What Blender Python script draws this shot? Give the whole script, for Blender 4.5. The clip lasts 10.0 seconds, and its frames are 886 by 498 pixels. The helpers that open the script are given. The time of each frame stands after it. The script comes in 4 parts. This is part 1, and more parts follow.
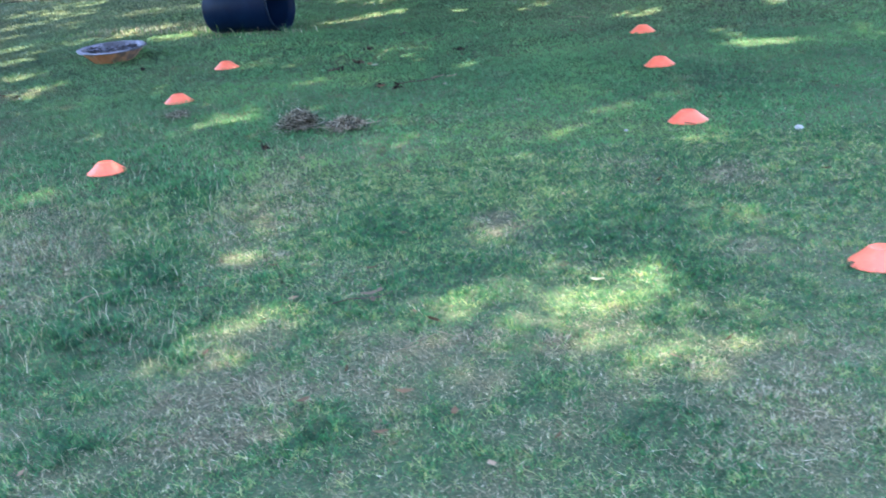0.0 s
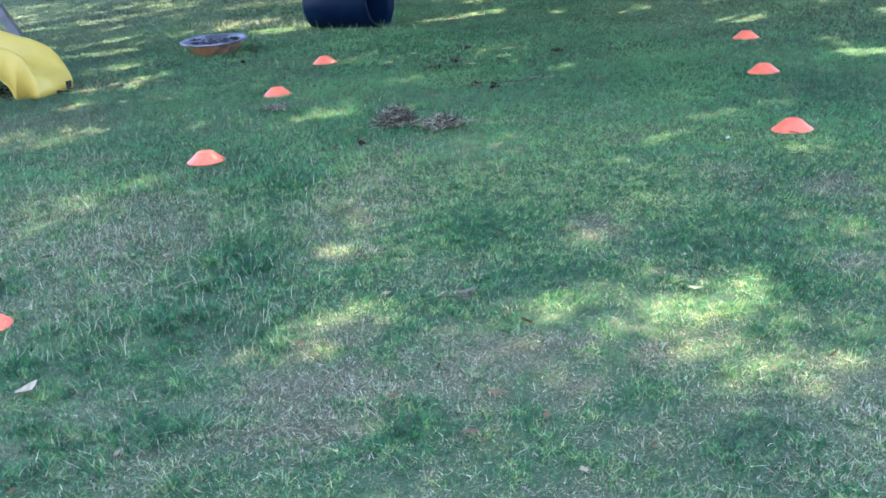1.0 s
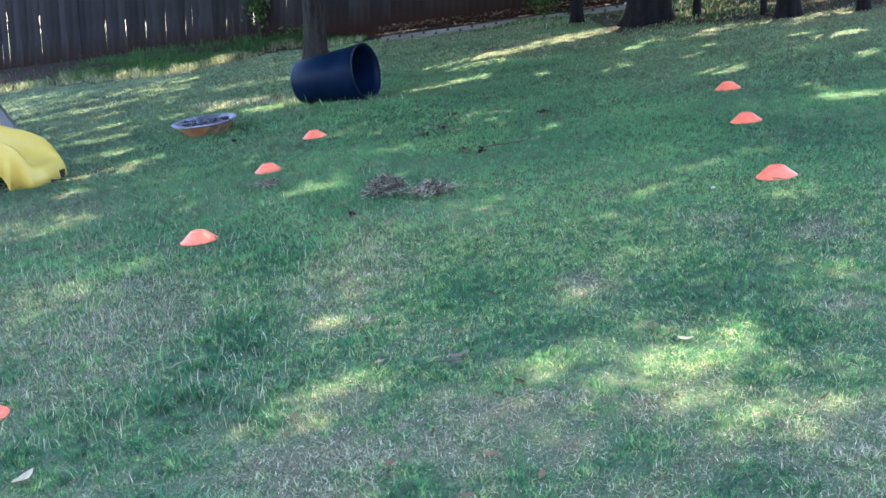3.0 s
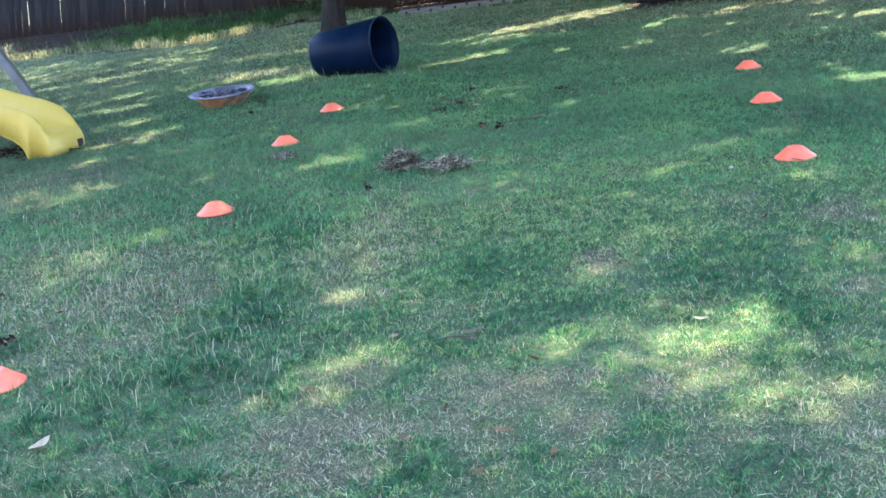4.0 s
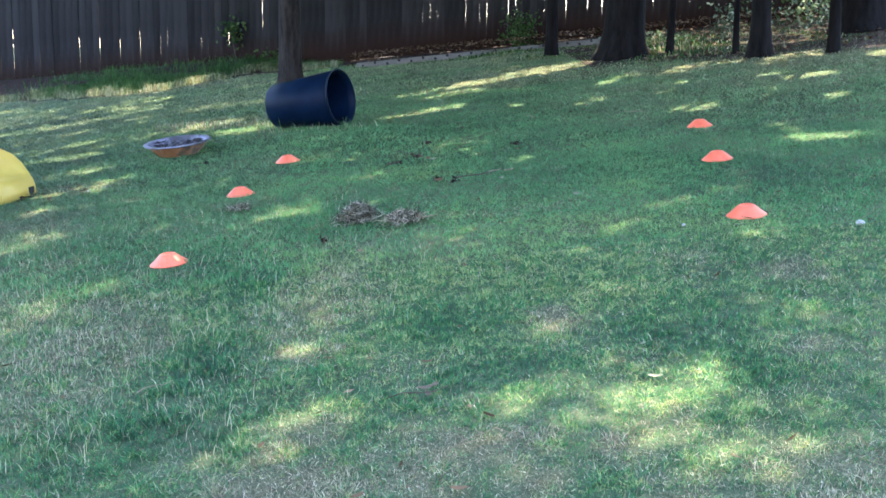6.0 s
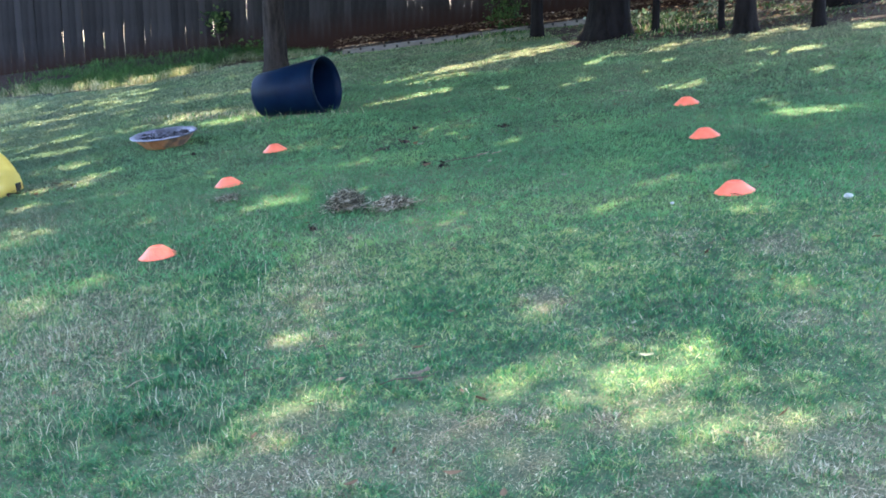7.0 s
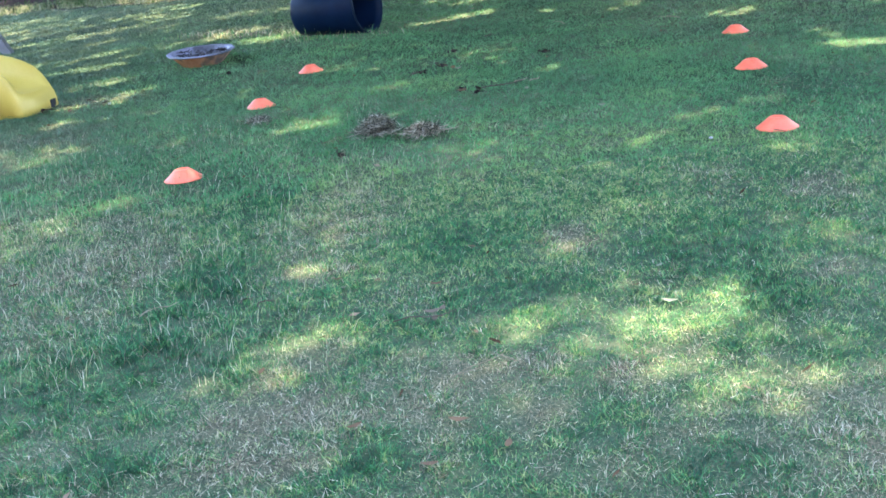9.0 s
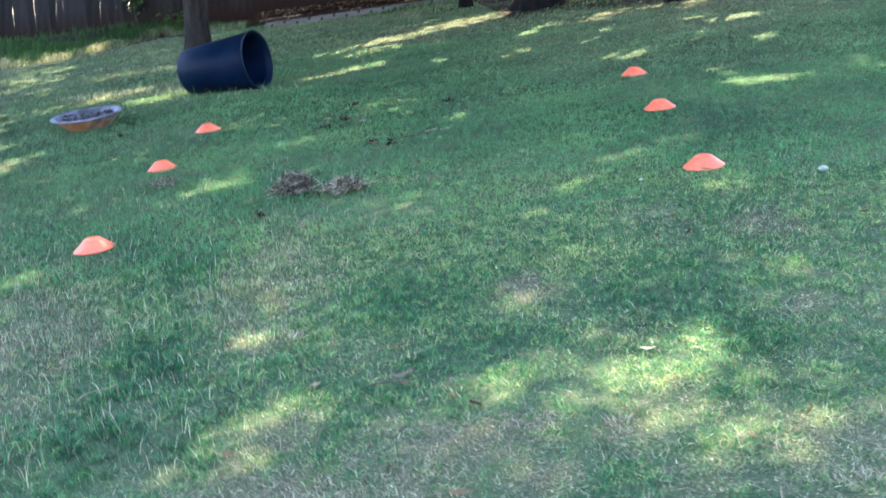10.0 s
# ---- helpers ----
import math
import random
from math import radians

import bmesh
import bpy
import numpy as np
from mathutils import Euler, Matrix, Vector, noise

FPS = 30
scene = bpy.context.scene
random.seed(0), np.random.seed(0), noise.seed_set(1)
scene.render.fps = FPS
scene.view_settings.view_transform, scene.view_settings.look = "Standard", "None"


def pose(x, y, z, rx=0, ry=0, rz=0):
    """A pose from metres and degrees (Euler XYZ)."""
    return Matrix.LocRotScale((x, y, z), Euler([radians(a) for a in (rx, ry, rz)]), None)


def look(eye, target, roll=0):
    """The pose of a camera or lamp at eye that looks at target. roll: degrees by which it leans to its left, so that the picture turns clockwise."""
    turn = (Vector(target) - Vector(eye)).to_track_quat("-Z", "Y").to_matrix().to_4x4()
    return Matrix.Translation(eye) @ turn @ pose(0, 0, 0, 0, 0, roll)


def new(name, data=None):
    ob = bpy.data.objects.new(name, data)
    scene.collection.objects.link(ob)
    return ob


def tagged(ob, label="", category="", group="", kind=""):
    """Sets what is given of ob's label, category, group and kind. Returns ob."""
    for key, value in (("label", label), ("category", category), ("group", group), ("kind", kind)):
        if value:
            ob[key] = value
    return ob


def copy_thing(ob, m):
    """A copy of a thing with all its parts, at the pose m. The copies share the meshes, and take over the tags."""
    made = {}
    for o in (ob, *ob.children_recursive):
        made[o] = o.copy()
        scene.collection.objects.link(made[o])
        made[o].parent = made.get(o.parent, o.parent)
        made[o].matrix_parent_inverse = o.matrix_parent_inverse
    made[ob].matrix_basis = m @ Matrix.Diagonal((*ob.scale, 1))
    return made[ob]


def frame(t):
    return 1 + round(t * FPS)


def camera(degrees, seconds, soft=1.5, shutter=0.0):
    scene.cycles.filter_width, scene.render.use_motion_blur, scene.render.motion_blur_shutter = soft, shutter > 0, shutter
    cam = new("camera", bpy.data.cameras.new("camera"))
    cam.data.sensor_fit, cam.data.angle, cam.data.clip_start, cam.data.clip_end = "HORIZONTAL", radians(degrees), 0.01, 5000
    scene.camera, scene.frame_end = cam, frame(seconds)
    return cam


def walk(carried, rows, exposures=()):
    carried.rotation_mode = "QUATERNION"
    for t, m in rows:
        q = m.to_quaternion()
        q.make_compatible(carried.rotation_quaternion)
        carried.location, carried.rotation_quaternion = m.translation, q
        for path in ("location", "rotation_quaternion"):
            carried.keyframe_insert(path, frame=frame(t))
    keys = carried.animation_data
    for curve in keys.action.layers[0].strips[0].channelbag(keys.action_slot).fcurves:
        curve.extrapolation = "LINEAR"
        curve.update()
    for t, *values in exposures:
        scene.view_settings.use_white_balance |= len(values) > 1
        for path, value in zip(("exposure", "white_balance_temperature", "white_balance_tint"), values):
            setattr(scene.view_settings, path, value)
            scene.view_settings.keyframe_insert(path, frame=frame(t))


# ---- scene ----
cam = camera(44.0, 10.0, soft=1.65, shutter=0.3)
# seconds, eye, target, roll
PATH = [
    (0, (-0.005, 0.001, 1.265), (0.197, 3.859, 0.227), 0.92),
    (0.1, (-0.020, 0.009, 1.267), (0.137, 3.871, 0.239), 0.88),
    (0.2, (-0.020, 0.010, 1.273), (0.069, 3.870, 0.227), 1.11),
    (0.3, (-0.014, 0.007, 1.276), (-0.030, 3.866, 0.221), 0.00),
    (0.4, (-0.015, 0.005, 1.279), (-0.110, 3.860, 0.217), -0.27),
    (0.5, (-0.014, 0.000, 1.279), (-0.144, 3.863, 0.250), 1.03),
    (0.6, (-0.011, -0.002, 1.258), (-0.090, 3.886, 0.320), 1.10),
    (0.7, (-0.004, 0.019, 1.266), (-0.118, 3.869, 0.188), 1.00),
    (0.8, (-0.030, 0.009, 1.258), (-0.084, 3.871, 0.217), 1.94),
    (0.9, (-0.032, 0.017, 1.264), (-0.118, 3.881, 0.232), 2.31),
    (1, (-0.037, 0.022, 1.255), (-0.145, 3.882, 0.211), 2.09),
    (1.2, (-0.018, 0.021, 1.259), (-0.188, 3.892, 0.266), 2.27),
    (1.5, (-0.030, 0.017, 1.255), (-0.228, 3.884, 0.253), 1.59),
    (1.7, (-0.013, 0.015, 1.257), (-0.253, 3.877, 0.244), 1.14),
    (1.8, (-0.017, 0.007, 1.258), (-0.234, 3.870, 0.243), 1.43),
    (2, (-0.004, 0.007, 1.273), (-0.059, 3.904, 0.373), -0.33),
    (2.2, (0.005, -0.002, 1.261), (-0.105, 3.904, 0.409), -0.32),
    (3.3, (0.010, -0.007, 1.261), (-0.106, 3.909, 0.453), -1.34),
    (3.5, (0.009, -0.012, 1.259), (-0.120, 3.895, 0.412), -1.13),
    (4, (0.007, -0.006, 1.264), (-0.169, 3.888, 0.363), -0.45),
    (4.5, (0.001, -0.018, 1.259), (-0.240, 3.875, 0.373), -0.39),
    (4.7, (-0.002, -0.009, 1.256), (-0.260, 3.881, 0.363), -0.47),
    (4.9, (0.010, -0.007, 1.281), (-0.151, 3.897, 0.423), -0.28),
    (5, (0.006, -0.004, 1.279), (-0.105, 3.930, 0.563), 0.59),
    (5.2, (0.001, 0.000, 1.273), (-0.028, 3.943, 0.597), 1.09),
    (6.3, (-0.003, -0.004, 1.278), (-0.010, 3.925, 0.523), 0.37),
    (6.5, (0.005, 0.002, 1.276), (-0.027, 3.925, 0.498), -0.30),
    (6.8, (0.016, 0.006, 1.274), (-0.054, 3.928, 0.492), -1.14),
    (7, (0.010, 0.005, 1.276), (0.031, 3.930, 0.504), -0.91),
    (7.2, (0.000, 0.004, 1.277), (0.022, 3.943, 0.586), 0.55),
    (7.5, (0.004, 0.000, 1.275), (-0.043, 3.937, 0.568), -0.79),
    (7.8, (0.021, -0.002, 1.267), (0.068, 3.941, 0.596), -1.89),
    (8, (0.008, -0.007, 1.263), (0.039, 3.920, 0.501), -3.14),
    (8.1, (0.015, -0.003, 1.274), (-0.074, 3.921, 0.502), -4.23),
    (8.2, (-0.001, -0.008, 1.273), (-0.211, 3.912, 0.507), -4.31),
    (8.3, (0.027, 0.006, 1.266), (-0.268, 3.923, 0.510), -3.32),
    (8.4, (0.018, 0.010, 1.265), (-0.329, 3.923, 0.513), -2.65),
    (8.5, (0.034, 0.021, 1.267), (-0.374, 3.913, 0.442), -1.77),
    (8.6, (0.041, 0.043, 1.256), (-0.300, 3.924, 0.350), -0.71),
    (8.7, (0.050, 0.068, 1.264), (-0.257, 3.938, 0.300), -1.17),
    (8.8, (0.082, 0.093, 1.275), (-0.120, 3.969, 0.306), -0.93),
    (8.9, (0.091, 0.122, 1.279), (-0.070, 3.987, 0.259), -0.53),
    (9, (0.096, 0.134, 1.293), (-0.051, 3.991, 0.243), 0.06),
    (9.2, (0.106, 0.167, 1.295), (-0.089, 4.031, 0.278), 0.79),
    (9.3, (0.118, 0.177, 1.302), (-0.097, 4.041, 0.289), 2.27),
    (9.5, (0.073, 0.192, 1.290), (0.067, 4.072, 0.317), 2.16),
    (9.7, (-0.004, 0.244, 1.278), (0.187, 4.135, 0.369), 1.49),
    (9.8, (-0.061, 0.266, 1.287), (0.173, 4.148, 0.353), 0.51),
    (10, (-0.162, 0.306, 1.276), (0.140, 4.198, 0.400), -1.58),
]
walk(cam, [(t, look(eye, target, roll)) for t, eye, target, roll in PATH], exposures=[(0.0, 3.79, 6200, 15), (2.0, 3.79, 6200, 15), (4.0, 3.80, 6330, 15), (6.5, 3.88, 6480, 14)])

# ---- light ----
SUN_ELEV, SUN_TURN = radians(52), radians(26)  # height above the horizon, degrees to the right of straight ahead
SUN_WAY = Vector((math.sin(SUN_TURN) * math.cos(SUN_ELEV), math.cos(SUN_TURN) * math.cos(SUN_ELEV), math.sin(SUN_ELEV)))
world = bpy.data.worlds.new("world")
scene.world = world
world.use_nodes = True
wn, wl = world.node_tree.nodes, world.node_tree.links
sky = wn.new("ShaderNodeTexSky")
sky.sky_type, sky.sun_disc = "NISHITA", False
sky.sun_elevation, sky.sun_rotation = SUN_ELEV, SUN_TURN
wl.new(sky.outputs[0], wn["Background"].inputs[0])
wn["Background"].inputs[1].default_value = 0.15
sun_data = bpy.data.lights.new("sun", "SUN")
sun_data.energy, sun_data.angle, sun_data.color = 2.9, radians(0.55), (1.0, 0.87, 0.64)
sun = new("sun", sun_data)
sun.matrix_world = look(SUN_WAY * 60, (0, 0, 0))


# ---- materials ----
def shader(name):
    m = bpy.data.materials.new(name)
    m.use_nodes = True
    m.node_tree.nodes.clear()
    return m, m.node_tree.nodes, m.node_tree.links


def ramp_of(nodes, stops):
    r = nodes.new("ShaderNodeValToRGB")
    while len(r.color_ramp.elements) < len(stops):
        r.color_ramp.elements.new(0.5)
    for e, (at, c) in zip(r.color_ramp.elements, stops):
        e.position, e.color = at, (*c, 1)
    return r


def surface(name, dark, light, scale=8.0, rough=0.7, metal=0.0, bump=0.15, grain=60.0, stretch=(1, 1, 1), spec=0.4, stain=None, per_piece=0.0, foot=None):
    """A worn surface: two tones mixed by coarse noise and fine grain, with relief."""
    m, n, l = shader(name)
    out, bsdf = n.new("ShaderNodeOutputMaterial"), n.new("ShaderNodeBsdfPrincipled")
    co, mp = n.new("ShaderNodeTexCoord"), n.new("ShaderNodeMapping")
    mp.inputs["Scale"].default_value = stretch
    l.new(co.outputs["Object"], mp.inputs[0])
    a, b = n.new("ShaderNodeTexNoise"), n.new("ShaderNodeTexNoise")
    a.inputs["Scale"].default_value, a.inputs["Detail"].default_value = scale, 5
    b.inputs["Scale"].default_value, b.inputs["Detail"].default_value = grain, 3
    for t in (a, b):
        l.new(mp.outputs[0], t.inputs["Vector"])
    mix = n.new("ShaderNodeMath")
    mix.operation = "MULTIPLY_ADD"
    l.new(b.outputs[0], mix.inputs[0])
    mix.inputs[1].default_value = 0.35
    sub = n.new("ShaderNodeMath")
    sub.operation = "SUBTRACT"
    l.new(a.outputs[0], sub.inputs[0])
    sub.inputs[1].default_value = 0.175
    l.new(sub.outputs[0], mix.inputs[2])
    value = mix.outputs[0]
    if per_piece:
        info, pm = n.new("ShaderNodeObjectInfo"), n.new("ShaderNodeMath")
        pm.operation = "MULTIPLY_ADD"
        l.new(info.outputs["Random"], pm.inputs[0])
        pm.inputs[1].default_value = per_piece
        ps = n.new("ShaderNodeMath")
        ps.operation = "SUBTRACT"
        l.new(value, ps.inputs[0])
        ps.inputs[1].default_value = per_piece / 2
        l.new(ps.outputs[0], pm.inputs[2])
        value = pm.outputs[0]
    r = ramp_of(n, ((0.3, dark), (0.7, light)))
    l.new(value, r.inputs[0])
    colour = r.outputs[0]
    if stain:
        s, sr = n.new("ShaderNodeTexNoise"), ramp_of(n, ((0.52, (0, 0, 0)), (0.62, (1, 1, 1))))
        s.inputs["Scale"].default_value, s.inputs["Detail"].default_value = scale * 0.6, 6
        l.new(co.outputs["Object"], s.inputs["Vector"])
        l.new(s.outputs[0], sr.inputs[0])
        mc = n.new("ShaderNodeMix")
        mc.data_type = "RGBA"
        mc.inputs[7].default_value = (*stain, 1)
        l.new(sr.outputs[0], mc.inputs[0])
        l.new(colour, mc.inputs[6])
        colour = mc.outputs[2]
    if foot:  # red-brown and darker towards the foot, ragged at its upper edge
        sep, fr, fa = n.new("ShaderNodeSeparateXYZ"), ramp_of(n, ((0.50, (1, 1, 1)), (1.15, (0, 0, 0)))), n.new("ShaderNodeMath")
        l.new(co.outputs["Object"], sep.inputs[0])
        fa.operation = "MULTIPLY_ADD"
        l.new(a.outputs[0], fa.inputs[0])
        fa.inputs[1].default_value = 0.6
        l.new(sep.outputs[2], fa.inputs[2])
        l.new(fa.outputs[0], fr.inputs[0])
        mf = n.new("ShaderNodeMix")
        mf.data_type = "RGBA"
        mf.inputs[7].default_value = (*foot, 1)
        l.new(fr.outputs[0], mf.inputs[0])
        l.new(colour, mf.inputs[6])
        colour = mf.outputs[2]
    l.new(colour, bsdf.inputs["Base Color"])
    bsdf.inputs["Roughness"].default_value, bsdf.inputs["Metallic"].default_value = rough, metal
    bsdf.inputs["Specular IOR Level"].default_value = spec
    bp = n.new("ShaderNodeBump")
    bp.inputs["Strength"].default_value, bp.inputs["Distance"].default_value = bump, 0.02
    l.new(mix.outputs[0], bp.inputs["Height"])
    l.new(bp.outputs[0], bsdf.inputs["Normal"])
    l.new(bsdf.outputs[0], out.inputs[0])
    return m


def leafy(name, stops, through_light=0.4, dry=None, patch=1.3, gloss=0.012, broad=0.7, tuft=0.0, own=0.85):
    """Blades and leaves: each island takes its own tone, with broad patches; part of the light goes through."""
    m, n, l = shader(name)
    out = n.new("ShaderNodeOutputMaterial")
    geo = n.new("ShaderNodeNewGeometry")
    co, big = n.new("ShaderNodeTexCoord"), n.new("ShaderNodeTexNoise")
    big.inputs["Scale"].default_value, big.inputs["Detail"].default_value = patch, 4
    l.new(co.outputs["Object"], big.inputs["Vector"])
    add = n.new("ShaderNodeMath")
    add.operation = "MULTIPLY_ADD"
    l.new(big.outputs[0], add.inputs[0])
    add.inputs[1].default_value = broad
    half = n.new("ShaderNodeMath")
    half.operation = "MULTIPLY_ADD"
    l.new(geo.outputs["Random Per Island"], half.inputs[0])
    half.inputs[1].default_value, half.inputs[2].default_value = own, 0.5 - own / 2 - broad / 2
    l.new(half.outputs[0], add.inputs[2])
    r = ramp_of(n, stops)
    tone = add.outputs[0]
    if tuft:
        fine, ft = n.new("ShaderNodeTexNoise"), n.new("ShaderNodeMath")
        fine.inputs["Scale"].default_value, fine.inputs["Detail"].default_value = 20.0, 4
        l.new(co.outputs["Object"], fine.inputs["Vector"])
        ft.operation = "MULTIPLY_ADD"
        l.new(fine.outputs[0], ft.inputs[0])
        ft.inputs[1].default_value = tuft
        shift = n.new("ShaderNodeMath")
        shift.operation = "SUBTRACT"
        l.new(tone, shift.inputs[0])
        shift.inputs[1].default_value = tuft / 2
        l.new(shift.outputs[0], ft.inputs[2])
        tone = ft.outputs[0]
    l.new(tone, r.inputs[0])
    colour = r.outputs[0]
    if tuft:
        deep, less = n.new("ShaderNodeAttribute"), n.new("ShaderNodeMath")
        deep.attribute_name, less.operation = "lush_dark", "MULTIPLY_ADD"
        l.new(deep.outputs["Fac"], less.inputs[0])
        less.inputs[1].default_value = -0.33
        l.new(tone, less.inputs[2])
        l.new(less.outputs[0], r.inputs[0])
    if dry:
        at, mc = n.new("ShaderNodeAttribute"), n.new("ShaderNodeMix")
        at.attribute_name = "dry"
        mc.data_type = "RGBA"
        l.new(at.outputs["Fac"], mc.inputs[0])
        l.new(colour, mc.inputs[6])
        dr = ramp_of(n, dry)
        l.new(geo.outputs["Random Per Island"], dr.inputs[0])
        l.new(dr.outputs[0], mc.inputs[7])
        colour = mc.outputs[2]
    d, t, g = n.new("ShaderNodeBsdfDiffuse"), n.new("ShaderNodeBsdfTranslucent"), n.new("ShaderNodeBsdfGlossy")
    g.inputs["Roughness"].default_value = 0.45
    for s in (d, t):
        l.new(colour, s.inputs[0])
    m1, m2 = n.new("ShaderNodeMixShader"), n.new("ShaderNodeMixShader")
    m1.inputs[0].default_value = through_light
    l.new(d.outputs[0], m1.inputs[1])
    l.new(t.outputs[0], m1.inputs[2])
    m2.inputs[0].default_value = gloss
    l.new(m1.outputs[0], m2.inputs[1])
    l.new(g.outputs[0], m2.inputs[2])
    l.new(m2.outputs[0], out.inputs[0])
    return m


GREENS = ((0.0, (0.008, 0.055, 0.026)), (0.32, (0.024, 0.155, 0.060)), (0.60, (0.066, 0.285, 0.092)), (0.84, (0.21, 0.385, 0.115)), (1.0, (0.46, 0.51, 0.20)))
STRAWS = ((0.0, (0.12, 0.078, 0.053)), (0.35, (0.34, 0.255, 0.175)), (0.7, (0.58, 0.475, 0.345)), (1.0, (0.84, 0.74, 0.58)))
M_GRASS = leafy("grass_blades", GREENS, 0.38, dry=STRAWS, broad=0.7, tuft=2.0, own=0.9, gloss=0.035)
# the greens shifted grey-blue: haze and grazing sky sheen put into the colour
M_GRASS_HAZED = leafy("hazed_grass_blades", [(at, (r * 1.30 + 0.026, g * 1.06 + 0.016, b * 1.12 + 0.018)) for at, (r, g, b) in GREENS], 0.38, dry=STRAWS[:3], broad=0.8, tuft=0.28, own=0.10)
# the dry tones also carry the painted sunlit front of the uncut strip
M_BANK = leafy("tall_grass", ((0.15, (0.020, 0.065, 0.018)), (0.5, (0.04, 0.115, 0.03)), (0.9, (0.10, 0.19, 0.06))), 0.4,
               dry=((0.0, (0.30, 0.27, 0.14)), (1.0, (0.70, 0.64, 0.44))))
M_LEAF = leafy("tree_leaves", ((0.15, (0.03, 0.075, 0.02)), (0.5, (0.05, 0.11, 0.03)), (0.9, (0.09, 0.15, 0.04))), 0.4)
# the palest tone paints sunlit leaves as bright specks
M_SHRUB = leafy("shrub_leaves", ((0.15, (0.03, 0.06, 0.03)), (0.55, (0.06, 0.11, 0.055)), (0.9, (0.34, 0.40, 0.27))), 0.45, gloss=0.06)
M_CLIMBER = leafy("climber_leaves", ((0.15, (0.025, 0.06, 0.02)), (0.5, (0.06, 0.13, 0.035)), (0.9, (0.17, 0.25, 0.07))), 0.5, gloss=0.03)
M_LITTER = leafy("leaf_litter", ((0.15, (0.055, 0.028, 0.014)), (0.5, (0.12, 0.072, 0.040)), (0.9, (0.31, 0.22, 0.15))), 0.15)
M_SHADED_SOIL = leafy("shaded_soil_bits", ((0.2, (0.016, 0.009, 0.007)), (0.8, (0.058, 0.032, 0.024))), 0.05)
M_CLIP = leafy("dried_clippings", ((0.2, (0.034, 0.032, 0.024)), (0.5, (0.15, 0.138, 0.100)), (0.85, (0.56, 0.51, 0.39))), 0.15)
M_STRAW = leafy("loose_straw", ((0.2, (0.22, 0.18, 0.11)), (0.5, (0.42, 0.36, 0.25)), (0.85, (0.64, 0.58, 0.45))), 0.15)
M_DRYLEAF = leafy("dry_leaf", ((0.2, (0.10, 0.075, 0.050)), (0.8, (0.21, 0.165, 0.12))), 0.2)
M_DEBRIS = leafy("wet_leaves", ((0.2, (0.012, 0.011, 0.010)), (0.75, (0.045, 0.037, 0.030)), (1.0, (0.20, 0.16, 0.12))), 0.1)
M_BOWLLEAF = leafy("grey_leaves", ((0.2, (0.030, 0.030, 0.038)), (0.7, (0.10, 0.10, 0.12)), (1.0, (0.26, 0.25, 0.26))), 0.1)
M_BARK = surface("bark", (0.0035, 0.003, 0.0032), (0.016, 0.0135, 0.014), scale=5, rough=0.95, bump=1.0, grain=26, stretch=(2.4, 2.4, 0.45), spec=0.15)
M_BARKGREY = surface("grey_bark", (0.014, 0.011, 0.0108), (0.050, 0.040, 0.038), scale=6, rough=0.95, bump=1.0, grain=30, stretch=(2.4, 2.4, 0.5), spec=0.15)
M_FENCE = surface("weathered_boards", (0.0165, 0.0148, 0.0155), (0.040, 0.036, 0.0375), scale=3, rough=0.9, bump=0.3, grain=50, stretch=(3, 3, 0.25), spec=0.12, per_piece=0.32, foot=(0.028, 0.0135, 0.0098))
M_RAIL = surface("fence_rail_wood", (0.04, 0.033, 0.028), (0.08, 0.07, 0.06), scale=3, rough=0.9, bump=0.3, spec=0.15)
M_TIMBER = surface("grey_timber", (0.12, 0.108, 0.100), (0.25, 0.225, 0.21), scale=4, rough=0.9, bump=0.4, grain=40, stretch=(0.4, 3, 3), spec=0.2)
M_PLANK = surface("dark_grey_timber", (0.09, 0.085, 0.09), (0.18, 0.17, 0.175), scale=4, rough=0.9, bump=0.4, grain=40, stretch=(0.4, 3, 3), spec=0.2)
M_HOLE = surface("dark_bolt_and_shade", (0.015, 0.015, 0.015), (0.03, 0.03, 0.03), rough=0.8)
M_ORANGE = surface("orange_plastic", (0.86, 0.15, 0.08), (0.95, 0.21, 0.12), scale=14, rough=0.42, bump=0.03, grain=90)
M_BIN = surface("dark_blue_plastic", (0.0018, 0.0080, 0.024), (0.0036, 0.0145, 0.040), scale=5, rough=0.42, bump=0.03, grain=80, spec=0.1)
# lighter than the body: the rim's sunlit line put into its colour
M_BINRIM = surface("bin_rim_plastic", (0.0035, 0.011, 0.026), (0.007, 0.018, 0.038), scale=8, rough=0.5, bump=0.05, spec=0.12)
M_BOWLIN = surface("bowl_inside", (0.16, 0.155, 0.21), (0.31, 0.30, 0.38), scale=9, rough=0.6, bump=0.2, stain=(0.09, 0.09, 0.11))
M_BOWLOUT = surface("bowl_outside", (0.46, 0.20, 0.10), (0.70, 0.36, 0.21), scale=7, rough=0.7, bump=0.2, stain=(0.2, 0.14, 0.11))
M_YELLOW = surface("yellow_plastic", (0.64, 0.445, 0.085), (0.72, 0.52, 0.120), scale=4, rough=0.4, bump=0.04, grain=70)
M_POST = surface("painted_grey_post", (0.10, 0.10, 0.115), (0.17, 0.17, 0.195), scale=5, rough=0.35, bump=0.1)
M_REDWOOD = surface("red_stained_wood", (0.10, 0.028, 0.016), (0.20, 0.062, 0.036), scale=5, rough=0.8, bump=0.3, stretch=(0.5, 3, 3))
M_SIDING = surface("brown_siding", (0.10, 0.075, 0.06), (0.16, 0.125, 0.10), scale=2, rough=0.9, bump=0.2, stretch=(0.3, 1, 4))
